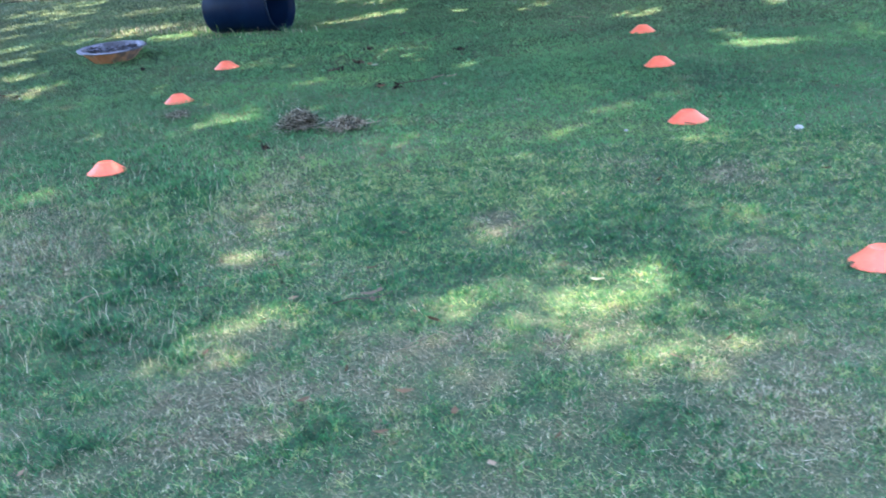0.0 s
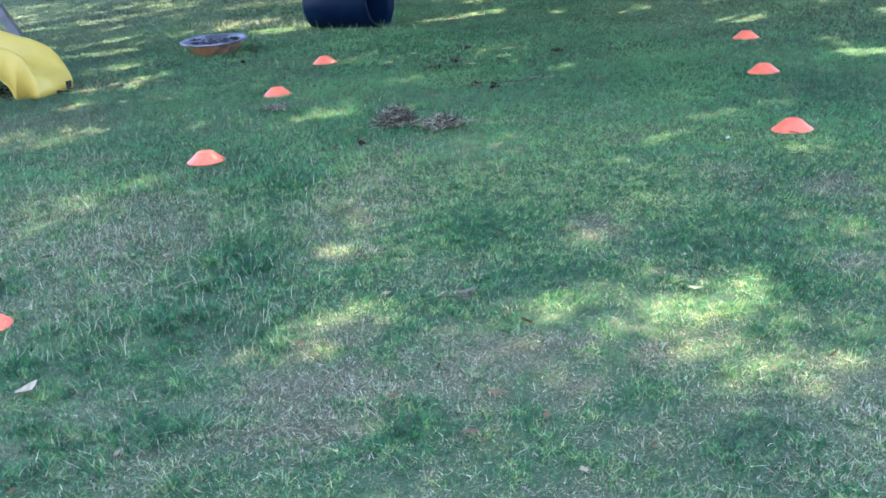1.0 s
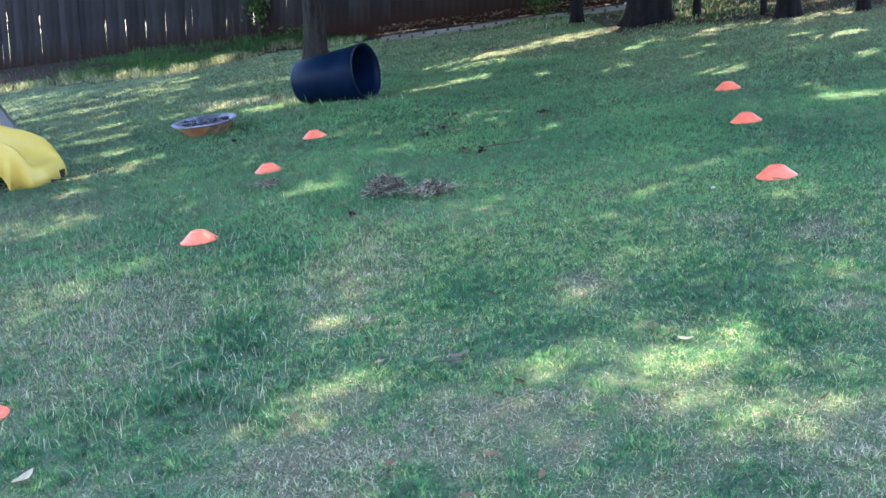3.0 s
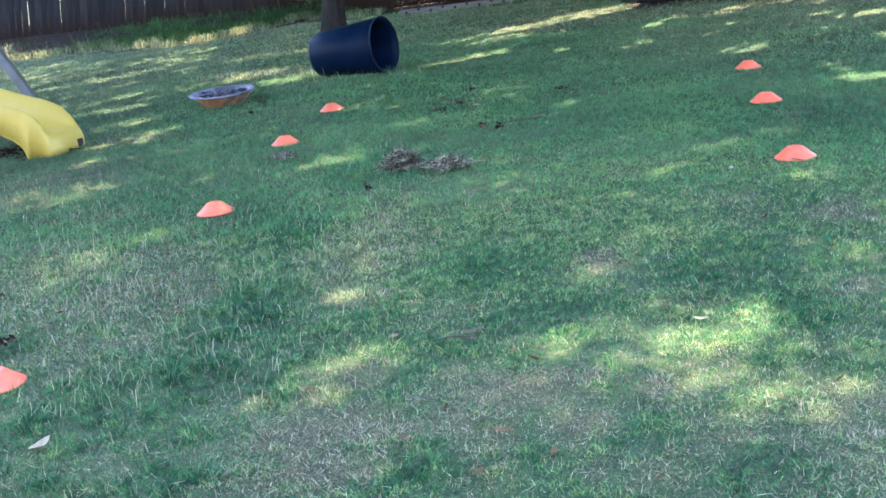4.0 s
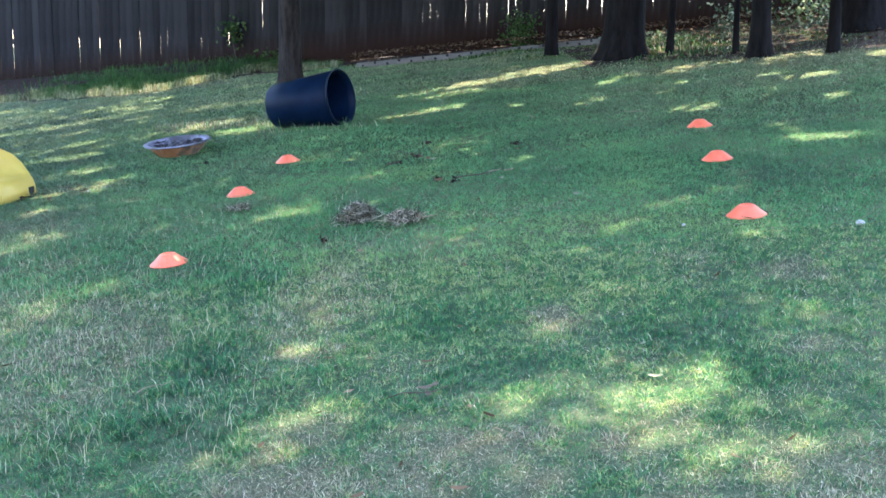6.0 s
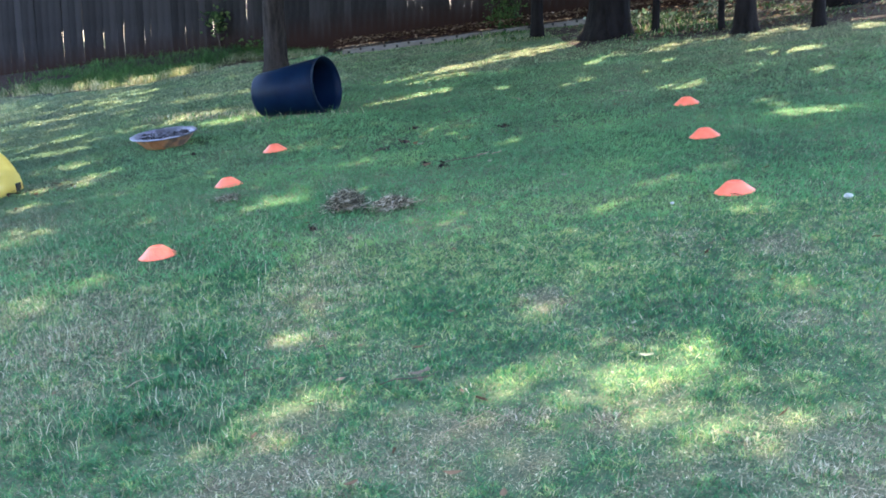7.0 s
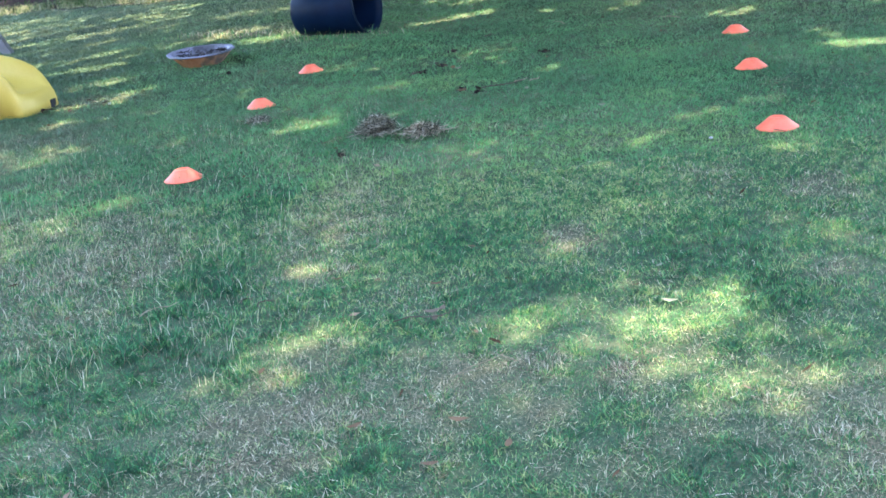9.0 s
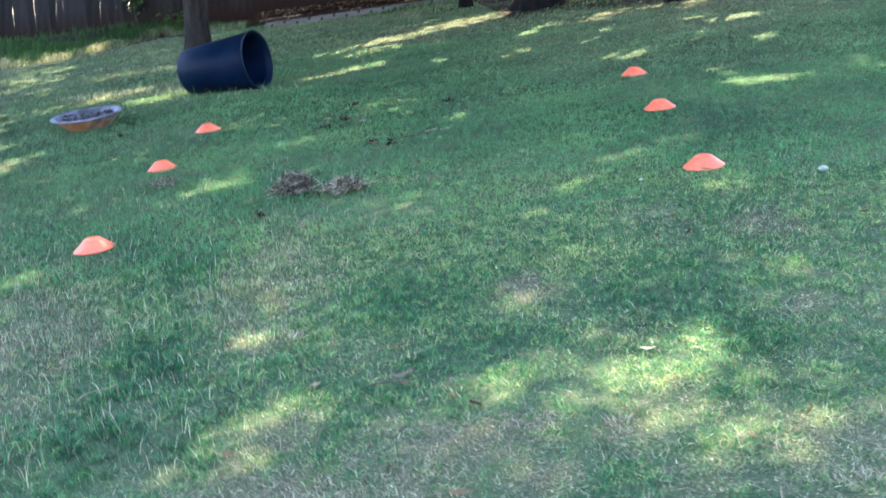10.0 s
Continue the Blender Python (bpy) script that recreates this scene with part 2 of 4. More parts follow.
M_STONE = surface("pale_stone", (0.30, 0.29, 0.28), (0.58, 0.57, 0.55), scale=30, rough=0.8, bump=0.3)
M_TWIG = surface("twig_wood", (0.045, 0.033, 0.025), (0.12, 0.092, 0.07), scale=20, rough=0.9, bump=0.3)
M_PALETWIG = surface("pale_dry_twig", (0.17, 0.135, 0.09), (0.33, 0.275, 0.19), scale=20, rough=0.9, bump=0.3)
M_CREAM = surface("cream_dry_leaf", (0.24, 0.20, 0.125), (0.40, 0.345, 0.235), scale=20, rough=0.7, bump=0.2)
M_PALE = surface("pale_dry_leaf", (0.15, 0.165, 0.10), (0.27, 0.29, 0.18), scale=20, rough=0.7, bump=0.2)


def ground_material():
    m, n, l = shader("lawn_soil")
    out, bsdf = n.new("ShaderNodeOutputMaterial"), n.new("ShaderNodeBsdfPrincipled")
    co = n.new("ShaderNodeTexCoord")
    a, b, c = (n.new("ShaderNodeTexNoise") for _ in range(3))
    for t, s, d in ((a, 0.9, 5), (b, 22.0, 5), (c, 140.0, 3)):
        t.inputs["Scale"].default_value, t.inputs["Detail"].default_value = s, d
        l.new(co.outputs["Object"], t.inputs["Vector"])
    mean = n.new("ShaderNodeMath")
    mean.operation = "MULTIPLY_ADD"
    l.new(b.outputs[0], mean.inputs[0])
    mean.inputs[1].default_value = 0.55
    l.new(a.outputs[0], mean.inputs[2])
    thatch = n.new("ShaderNodeMath")
    thatch.operation = "MULTIPLY_ADD"
    l.new(c.outputs[0], thatch.inputs[0])
    thatch.inputs[1].default_value, thatch.inputs[2].default_value = 1.2, -0.6
    whole = n.new("ShaderNodeMath")
    l.new(mean.outputs[0], whole.inputs[0])
    l.new(thatch.outputs[0], whole.inputs[1])
    r = ramp_of(n, ((0.5, (0.020, 0.046, 0.024)), (0.78, (0.048, 0.084, 0.042)), (1.0, (0.11, 0.12, 0.07))))
    l.new(whole.outputs[0], r.inputs[0])
    dr = ramp_of(n, ((0.35, (0.035, 0.027, 0.018)), (0.5, (0.10, 0.078, 0.052)), (0.68, (0.25, 0.20, 0.13))))
    l.new(c.outputs[0], dr.inputs[0])
    at, mc = n.new("ShaderNodeAttribute"), n.new("ShaderNodeMix")
    at.attribute_name = "dry"
    mc.data_type = "RGBA"
    l.new(at.outputs["Fac"], mc.inputs[0])
    l.new(r.outputs[0], mc.inputs[6])
    l.new(dr.outputs[0], mc.inputs[7])
    earth, ms = n.new("ShaderNodeAttribute"), n.new("ShaderNodeMix")
    earth.attribute_name, ms.data_type = "soil", "RGBA"
    er = ramp_of(n, ((0.35, (0.011, 0.007, 0.006)), (0.65, (0.042, 0.027, 0.022))))
    l.new(b.outputs[0], er.inputs[0])
    l.new(earth.outputs["Fac"], ms.inputs[0])
    l.new(mc.outputs[2], ms.inputs[6])
    l.new(er.outputs[0], ms.inputs[7])
    l.new(ms.outputs[2], bsdf.inputs["Base Color"])
    bsdf.inputs["Roughness"].default_value, bsdf.inputs["Specular IOR Level"].default_value = 0.95, 0.1
    bp = n.new("ShaderNodeBump")
    bp.inputs["Strength"].default_value, bp.inputs["Distance"].default_value = 0.8, 0.03
    l.new(b.outputs[0], bp.inputs["Height"])
    l.new(bp.outputs[0], bsdf.inputs["Normal"])
    l.new(bsdf.outputs[0], out.inputs[0])
    return m


M_GROUND = ground_material()


# ---- builders ----
def part(name, bm, material, parent=None, label="", smooth=False):
    """Links a bmesh as one mesh object, under a thing or a part if one is given."""
    me = bpy.data.meshes.new(name)
    bm.normal_update()
    bm.to_mesh(me)
    bm.free()
    for m in material if isinstance(material, (list, tuple)) else (material,):
        me.materials.append(m)
    if smooth:
        me.polygons.foreach_set("use_smooth", [True] * len(me.polygons))
    ob = new(name, me)
    if parent:
        ob.parent = parent
    if label:
        tagged(ob, label)
    return ob


def thing(name, m, label, category, group="", kind=""):
    ob = new(name)
    ob.empty_display_size = 0.1
    ob.matrix_world = m
    return tagged(ob, label, category, group, kind)


def raw(name, verts, faces, material, parent=None, **attributes):
    """A mesh from arrays, for what is too many to be made one by one; attributes are values per vertex."""
    me = bpy.data.meshes.new(name)
    verts, faces = np.asarray(verts, np.float32), np.asarray(faces, np.int32)
    me.vertices.add(len(verts))
    me.vertices.foreach_set("co", verts.ravel())
    k = faces.shape[1]
    me.loops.add(faces.size)
    me.loops.foreach_set("vertex_index", faces.ravel())
    me.polygons.add(len(faces))
    me.polygons.foreach_set("loop_start", np.arange(0, faces.size, k, dtype=np.int32))
    me.update(calc_edges=True)
    for key, values in attributes.items():
        me.attributes.new(key, "FLOAT", "POINT").data.foreach_set("value", np.asarray(values, np.float32))
    me.materials.append(material)
    ob = new(name, me)
    if parent:
        ob.parent = parent
    return ob


def box(bm, x0, x1, y0, y1, z0, z1, bevel=0.0, m=Matrix()):
    made = bmesh.ops.create_cube(bm, size=1, matrix=m @ Matrix.Translation(((x0 + x1) / 2, (y0 + y1) / 2, (z0 + z1) / 2)) @ Matrix.Diagonal((x1 - x0, y1 - y0, z1 - z0, 1)))
    if bevel:
        edges = list({e for v in made["verts"] for e in v.link_edges})
        bmesh.ops.bevel(bm, geom=edges, offset=bevel, segments=2, affect="EDGES", profile=0.6)
    return bm


def lathe(bm, profile, sides=40, material=0, wobble=0.0):
    """A surface of revolution round z from (radius, height) pairs."""
    rings = []
    for r, z in profile:
        rings.append([bm.verts.new((r * (1 + wobble * math.sin(3 * a + z * 9)) * math.cos(a), r * math.sin(a), z)) for a in (2 * math.pi * k / sides for k in range(sides))])
    for p, q in zip(rings, rings[1:]):
        for k in range(sides):
            f = bm.faces.new((p[k], p[(k + 1) % sides], q[(k + 1) % sides], q[k]))
            f.material_index = material
    return rings


def tube(bm, points, radii, sides=10):
    """A tapered, bent rod along points."""
    rings = []
    pts = [Vector(p) for p in points]
    for k, (p, r) in enumerate(zip(pts, radii)):
        way = (pts[min(k + 1, len(pts) - 1)] - pts[max(k - 1, 0)]).normalized()
        turn = way.to_track_quat("Z", "Y").to_matrix()
        rings.append([bm.verts.new(p + turn @ Vector((r * math.cos(a), r * math.sin(a), 0))) for a in (2 * math.pi * j / sides for j in range(sides))])
    for a, b in zip(rings, rings[1:]):
        for j in range(sides):
            bm.faces.new((a[j], a[(j + 1) % sides], b[(j + 1) % sides], b[j]))
    bm.faces.new(rings[0][::-1])
    bm.faces.new(rings[-1])


# ---- lie of the land ----
SLOPE_X, SLOPE_Y = 0.1106, 0.0592


def bank(x, y):
    """A low bank of soil heaped against the foot of the fence."""
    x, y = np.asarray(x, float), np.asarray(y, float)
    foot = np.interp(x, (-8.0, -5.5, -4.2, -3.4), (19.9, 19.0, 20.0, 21.2))
    side = np.clip((-2.6 - x) / 1.2, 0, 1) * np.clip((x + 30) / 5, 0, 1)
    return 0.27 * side * np.clip((y - foot) / 1.9, 0, 1) ** 0.8 * np.clip((30 - y) / 4, 0, 1)


def land(x, y):
    """Height of the lawn: a slope that rises ahead and to the right, flat far away, with slight bumps."""
    x, y = np.asarray(x, float), np.asarray(y, float)
    near = np.exp(-((x / 60) ** 2) - ((y / 60) ** 2))
    bumps = 0.010 * np.sin(1.7 * x + 0.6 * y) * np.sin(1.1 * y - 0.5 * x) + 0.006 * np.sin(4.3 * x - 1.2 * y + 1) * np.sin(3.7 * y + 0.8 * x)
    return SLOPE_X * 40 * np.tanh(x / 40) + SLOPE_Y * 60 * np.tanh(y / 60) + bumps * near + bank(x, y)


NORMAL = Vector((-SLOPE_X, -SLOPE_Y, 1)).normalized()
LIE = Vector((0, 0, 1)).rotation_difference(NORMAL).to_matrix().to_4x4()


def on_land(x, y, turn=0.0, sink=0.0):
    """A pose on the slope, turned by degrees about its normal."""
    return Matrix.Translation((x, y, float(land(x, y)) - sink)) @ LIE @ pose(0, 0, 0, 0, 0, turn)


# worn, straw-coloured places; those at crown openings also paint the sunlit patches paler: x, y, radius across, radius
# along, how bare
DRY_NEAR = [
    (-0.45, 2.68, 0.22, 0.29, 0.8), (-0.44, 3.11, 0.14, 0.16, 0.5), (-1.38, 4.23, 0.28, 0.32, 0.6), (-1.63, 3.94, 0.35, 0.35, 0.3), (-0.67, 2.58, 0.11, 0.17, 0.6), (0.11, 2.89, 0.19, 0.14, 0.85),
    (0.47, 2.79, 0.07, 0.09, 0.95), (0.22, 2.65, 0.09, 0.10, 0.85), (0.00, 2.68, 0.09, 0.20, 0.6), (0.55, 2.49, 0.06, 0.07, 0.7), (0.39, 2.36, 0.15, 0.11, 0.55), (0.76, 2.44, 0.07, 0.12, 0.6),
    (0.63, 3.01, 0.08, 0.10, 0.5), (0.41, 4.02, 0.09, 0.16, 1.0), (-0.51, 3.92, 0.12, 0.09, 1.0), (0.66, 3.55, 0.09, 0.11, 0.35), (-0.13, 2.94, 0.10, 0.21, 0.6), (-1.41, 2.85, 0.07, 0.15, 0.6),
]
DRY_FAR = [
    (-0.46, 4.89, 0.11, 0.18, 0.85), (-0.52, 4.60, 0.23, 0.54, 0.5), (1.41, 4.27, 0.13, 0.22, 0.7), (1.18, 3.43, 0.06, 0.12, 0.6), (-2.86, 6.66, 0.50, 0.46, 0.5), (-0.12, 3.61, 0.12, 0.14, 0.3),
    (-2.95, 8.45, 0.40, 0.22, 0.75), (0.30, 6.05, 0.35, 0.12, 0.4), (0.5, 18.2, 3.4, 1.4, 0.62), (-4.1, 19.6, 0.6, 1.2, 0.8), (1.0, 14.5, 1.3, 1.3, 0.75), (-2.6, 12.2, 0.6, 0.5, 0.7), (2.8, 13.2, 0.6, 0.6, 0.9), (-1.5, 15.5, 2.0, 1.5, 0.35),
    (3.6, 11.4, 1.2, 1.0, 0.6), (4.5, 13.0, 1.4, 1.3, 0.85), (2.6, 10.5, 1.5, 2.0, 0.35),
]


# deep green, lush places; the last two also paint a vignette-like dark corner at the near left: x, y, radius across,
# radius along
LUSH_DARK = [(-0.88, 3.85, 0.19, 0.34), (-0.96, 3.16, 0.16, 0.28), (-0.73, 3.17, 0.15, 0.18), (-0.82, 2.55, 0.17, 0.13), (-1.13, 2.58, 0.18, 0.13), (0.62, 2.35, 0.16, 0.12), (0.83, 3.79, 0.27, 0.28),
        (0.19, 3.53, 0.20, 0.17), (-1.71, 3.68, 0.11, 0.15), (-0.16, 2.49, 0.08, 0.12), (-0.89, 4.91, 0.16, 0.28), (0.95, 3.29, 0.09, 0.12), (-0.04, 4.11, 0.20, 0.31), (-1.25, 2.95, 0.38, 0.40), (-1.3, 2.3, 0.5, 0.35)]


def lush_darkness(x, y):
    v = np.zeros_like(np.asarray(x, float))
    for cx, cy, rx, ry in LUSH_DARK:
        v = np.maximum(v, np.exp(-((x - cx) / (0.95 * rx)) ** 2 - ((y - cy) / (0.95 * ry)) ** 2))
    return v


def speckle(x, y, cell, seed):
    """Smooth random values, 0 to 1, that change over about one cell."""
    table = np.random.default_rng(seed).random((256, 256))
    u, v = np.asarray(x) / cell, np.asarray(y) / cell
    i, j = np.floor(u).astype(int), np.floor(v).astype(int)
    f, g = u - i, v - j
    f, g = f * f * (3 - 2 * f), g * g * (3 - 2 * g)
    at = lambda a, b: table[a % 256, b % 256]
    return (at(i, j) * (1 - f) + at(i + 1, j) * f) * (1 - g) + (at(i, j + 1) * (1 - f) + at(i + 1, j + 1) * f) * g


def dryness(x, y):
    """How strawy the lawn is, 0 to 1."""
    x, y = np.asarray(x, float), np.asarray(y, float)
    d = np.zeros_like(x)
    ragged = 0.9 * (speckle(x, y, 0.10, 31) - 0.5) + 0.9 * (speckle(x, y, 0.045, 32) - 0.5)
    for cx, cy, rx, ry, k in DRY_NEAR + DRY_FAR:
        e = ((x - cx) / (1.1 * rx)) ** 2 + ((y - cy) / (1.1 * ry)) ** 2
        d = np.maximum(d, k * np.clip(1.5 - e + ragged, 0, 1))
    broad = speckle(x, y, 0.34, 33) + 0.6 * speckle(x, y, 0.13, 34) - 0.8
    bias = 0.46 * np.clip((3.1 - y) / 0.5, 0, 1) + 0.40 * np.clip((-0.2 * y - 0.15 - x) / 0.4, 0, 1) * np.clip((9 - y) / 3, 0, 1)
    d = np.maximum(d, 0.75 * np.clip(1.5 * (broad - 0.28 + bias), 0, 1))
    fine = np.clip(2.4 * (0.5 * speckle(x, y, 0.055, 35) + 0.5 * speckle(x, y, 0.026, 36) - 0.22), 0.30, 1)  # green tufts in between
    return np.clip(d * fine * (1 - 0.85 * lush_darkness(x, y)), 0, 1)


def uncut_front(x):
    """Where the mown lawn ends in front of the fence."""
    return np.interp(x, (-9.4, -8.3, -6.7, -5.4, -4.8, -4.2, -3.4, -2.0), (20.6, 19.35, 19.2, 18.3, 18.7, 19.7, 20.9, 20.2)) + 0.2 * np.sin(3.1 * x) + 0.16 * np.sin(8.3 * x + 1) + 0.10 * np.sin(19 * x)


def wood_edge(x):
    """Where the lawn gives way to bare, leaf-strewn soil under the trees."""
    return np.where(x > 1.9, 14.0 - 0.45 * np.clip(x - 1.9, 0, 4) + 0.25 * np.sin(3.1 * x), 19.9)


def ground():
    def steps(lo, hi, fine):
        inner = np.arange(lo, hi + 1e-6, fine)
        far = np.geomspace(1, 900, 34)
        return np.concatenate((lo - far[::-1], inner, hi + far))
    xs, ys = steps(-12, 12, 0.12), steps(-3, 26, 0.12)
    gx, gy = np.meshgrid(xs, ys)
    x, y = gx.ravel(), gy.ravel()
    i = np.arange(len(x)).reshape(gx.shape)
    faces = np.stack((i[:-1, :-1], i[:-1, 1:], i[1:, 1:], i[1:, :-1]), -1).reshape(-1, 4)
    bed = np.clip((y - 19.9) / 0.5, 0, 1) * (np.abs(x) < 30) * (y < 60) * 0.9
    bed = np.maximum(bed, 0.5 * np.clip((y - wood_edge(x)) / 0.8, 0, 1) * (np.abs(x) < 30) * (y < 60))
    soil = np.clip((y - uncut_front(x) + 0.35) / 0.4, 0, 1) * (y < 24) * (np.abs(x) < 25)
    soil = np.maximum(soil, np.clip((y - wood_edge(x) - 0.2) / 1.0, 0, 1) * (y < 24) * (x > 1.9) * (x < 25))
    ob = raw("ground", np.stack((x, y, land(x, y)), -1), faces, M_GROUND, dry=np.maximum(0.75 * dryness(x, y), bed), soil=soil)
    tagged(ob, "sloping mown lawn with worn straw-coloured patches", "ground", kind="structure")


ground()

# ---- trees: places, trunk radius at breast height, lean ----
TREES = [
    ("slim", -2.42, 17.3, 0.175, -0.012), ("oak", 2.49, 15.75, 0.275, 0.0), ("thin", 1.66, 17.6, 0.095, 0.0), ("fork", 3.86, 13.75, 0.115, 0.0),
    ("thin", 3.08, 15.4, 0.05, 0.0), ("thin", 3.74, 14.5, 0.04, 0.0), ("thin", 4.62, 13.4, 0.07, 0.0), ("oak", 6.05, 16.3, 0.31, 0.0),
]
# openings in the crowns, by the place on the lawn that the sun reaches through them: x, y, radius across, radius along
GAPS_NEAR = [
    (0.69, 3.17, 0.19, 0.19, 0.88), (0.61, 2.97, 0.20, 0.18, 0.58), (0.84, 2.85, 0.16, 0.18, 0.55), (0.95, 2.70, 0.09, 0.13, 0.33), (0.17, 3.15, 0.13, 0.18, 0.5), (0.37, 3.31, 0.14, 0.19, 0.5),
    (0.11, 2.94, 0.14, 0.11, 0.33), (0.41, 3.05, 0.19, 0.22, 0.35), (-0.45, 3.19, 0.14, 0.17, 0.62), (-0.55, 3.03, 0.12, 0.14, 0.35), (0.40, 3.90, 0.08, 0.06, 0.62), (0.62, 4.23, 0.12, 0.30, 0.3),
    (-0.49, 3.93, 0.14, 0.02, 0.5), (1.18, 3.73, 0.09, 0.22, 0.36), (0.22, 2.63, 0.54, 0.26, 0.2),
]
GAPS_MID = [
    (-1.71, 5.06, 0.15, 0.19, 0.55), (-1.91, 4.84, 0.21, 0.16, 0.5), (-2.75, 6.40, 0.42, 0.30, 0.55), (-0.91, 6.67, 0.20, 0.18, 0.58), (0.07, 5.59, 0.16, 0.15, 0.33), (1.13, 5.70, 0.16, 0.16, 0.4),
    (0.81, 5.33, 0.08, 0.11, 0.42), (1.47, 4.96, 0.08, 0.11, 0.6), (-1.00, 8.89, 0.13, 0.30, 0.65), (-0.51, 7.75, 0.09, 0.17, 0.7), (-3.17, 9.34, 0.24, 0.20, 0.65), (-2.78, 8.22, 0.29, 0.13, 0.5),
    (-2.76, 7.57, 0.16, 0.16, 0.5), (-2.70, 8.65, 0.13, 0.20, 0.7), (0.57, 7.79, 0.08, 0.17, 0.5), (1.85, 8.15, 0.06, 0.12, 0.4),
]
GAPS_FAR = [
    (3.59, 11.36, 0.36, 0.34, 1.0), (3.33, 11.42, 0.18, 0.26, 0.95), (4.14, 11.23, 0.14, 0.30, 0.9), (4.27, 12.45, 0.13, 0.40, 0.7), (3.03, 10.22, 0.06, 0.23, 0.7), (3.37, 9.59, 0.08, 0.23, 0.7), (2.18, 9.67, 0.14, 0.26, 0.85),
    (2.49, 8.04, 0.08, 0.17, 0.5), (2.56, 7.50, 0.20, 0.16, 0.85), (2.80, 7.43, 0.10, 0.14, 0.7), (2.49, 6.97, 0.06, 0.09, 0.5), (1.38, 10.92, 0.10, 0.22, 0.8), (2.02, 13.12, 0.08, 0.28, 0.8),
    (2.77, 13.21, 0.21, 0.45, 0.6), (2.51, 11.82, 0.09, 0.24, 0.7), (2.08, 10.94, 0.08, 0.19, 0.5), (4.7, 12.6, 0.3, 0.3, 0.8), (4.6, 11.4, 0.2, 0.3, 0.9), (3.9, 13.2, 0.2, 0.35, 0.7),
]
GAPS_BACK = [
    (1.69, 15.31, 0.24, 0.70, 0.85), (1.20, 14.95, 0.30, 0.50, 0.8), (0.70, 15.65, 0.19, 0.46, 0.6), (0.49, 14.15, 0.25, 0.42, 0.8), (0.09, 13.94, 0.28, 0.45, 0.85), (-0.02, 12.87, 0.20, 0.33, 0.8),
    (0.45, 13.06, 0.22, 0.26, 0.5), (0.90, 12.85, 0.12, 0.30, 0.5), (-0.02, 11.56, 0.15, 0.20, 0.8), (0.25, 11.49, 0.12, 0.19, 0.5), (-0.29, 13.45, 0.18, 0.33, 0.8), (-0.47, 11.08, 0.24, 0.25, 0.8),
    (-0.19, 11.24, 0.12, 0.18, 0.7), (-2.60, 12.22, 0.32, 0.40, 0.8), (-3.04, 11.69, 0.45, 0.24, 0.6), (-2.04, 11.35, 0.24, 0.28, 0.8), (-2.83, 14.40, 0.50, 0.32, 0.5),
]


def lit(x, y):
    """How far the crowns let the sun through to this place of the lawn, 0 to 1; the light falls in streaks along the sun's way."""
    r = 0.10 * np.clip(2.2 * (speckle(x, y, 0.55, 41) - 0.5), 0, 1) * (y < 9)
    wx, wy = speckle(x, y, 0.16, 42) - 0.5, speckle(x, y, 0.16, 43) - 0.5
    for cx, cy, rx, ry, k in GAPS_NEAR + GAPS_MID + GAPS_FAR + GAPS_BACK:
        u = (x - cx - 0.5 * (y - cy)) / (rx + 0.045) + 0.6 * wx
        v = (y - cy) / (ry + 0.05) + 0.6 * wy
        r = np.maximum(r, k ** 1.8 * np.clip(1.45 - u * u - v * v, 0, 1))
    across, along = 0.83 * x - 0.55 * y, 0.55 * x + 0.83 * y
    streak = 0.62 * speckle(across, 0.20 * along, 0.19, 44) + 0.38 * speckle(across, 0.3 * along, 0.10, 45)
    small = np.sin(1.7 * x + 2 * np.sin(1.3 * y)) * np.sin(5.6 * y + 2 * np.sin(1.2 * x)) + 0.45 * np.sin(5 * x + y) * np.sin(11 * y - 2 * x)
    limit = np.where(y < 9, 2.0, np.where((x < -1.9 - 0.13 * y) & (y > 10.2) & (y < 17.5), 0.545, 0.79))
    glade = (x > 2.6) & (y > 15.5) | (x > 3.0) & (y > 12.6) & (y < 14.0)
    edge = 0.7 * (np.abs(y - uncut_front(x) - 0.05) < 0.38) * (x > -9.3) * (x < -2.9) * (speckle(x, y, 0.45, 48) > 0.42)
    return np.maximum(np.maximum(np.maximum(r, edge), 0.65 * np.clip((streak - limit) / 0.09, 0, 1)), 0.55 * glade * (small > 0.1))


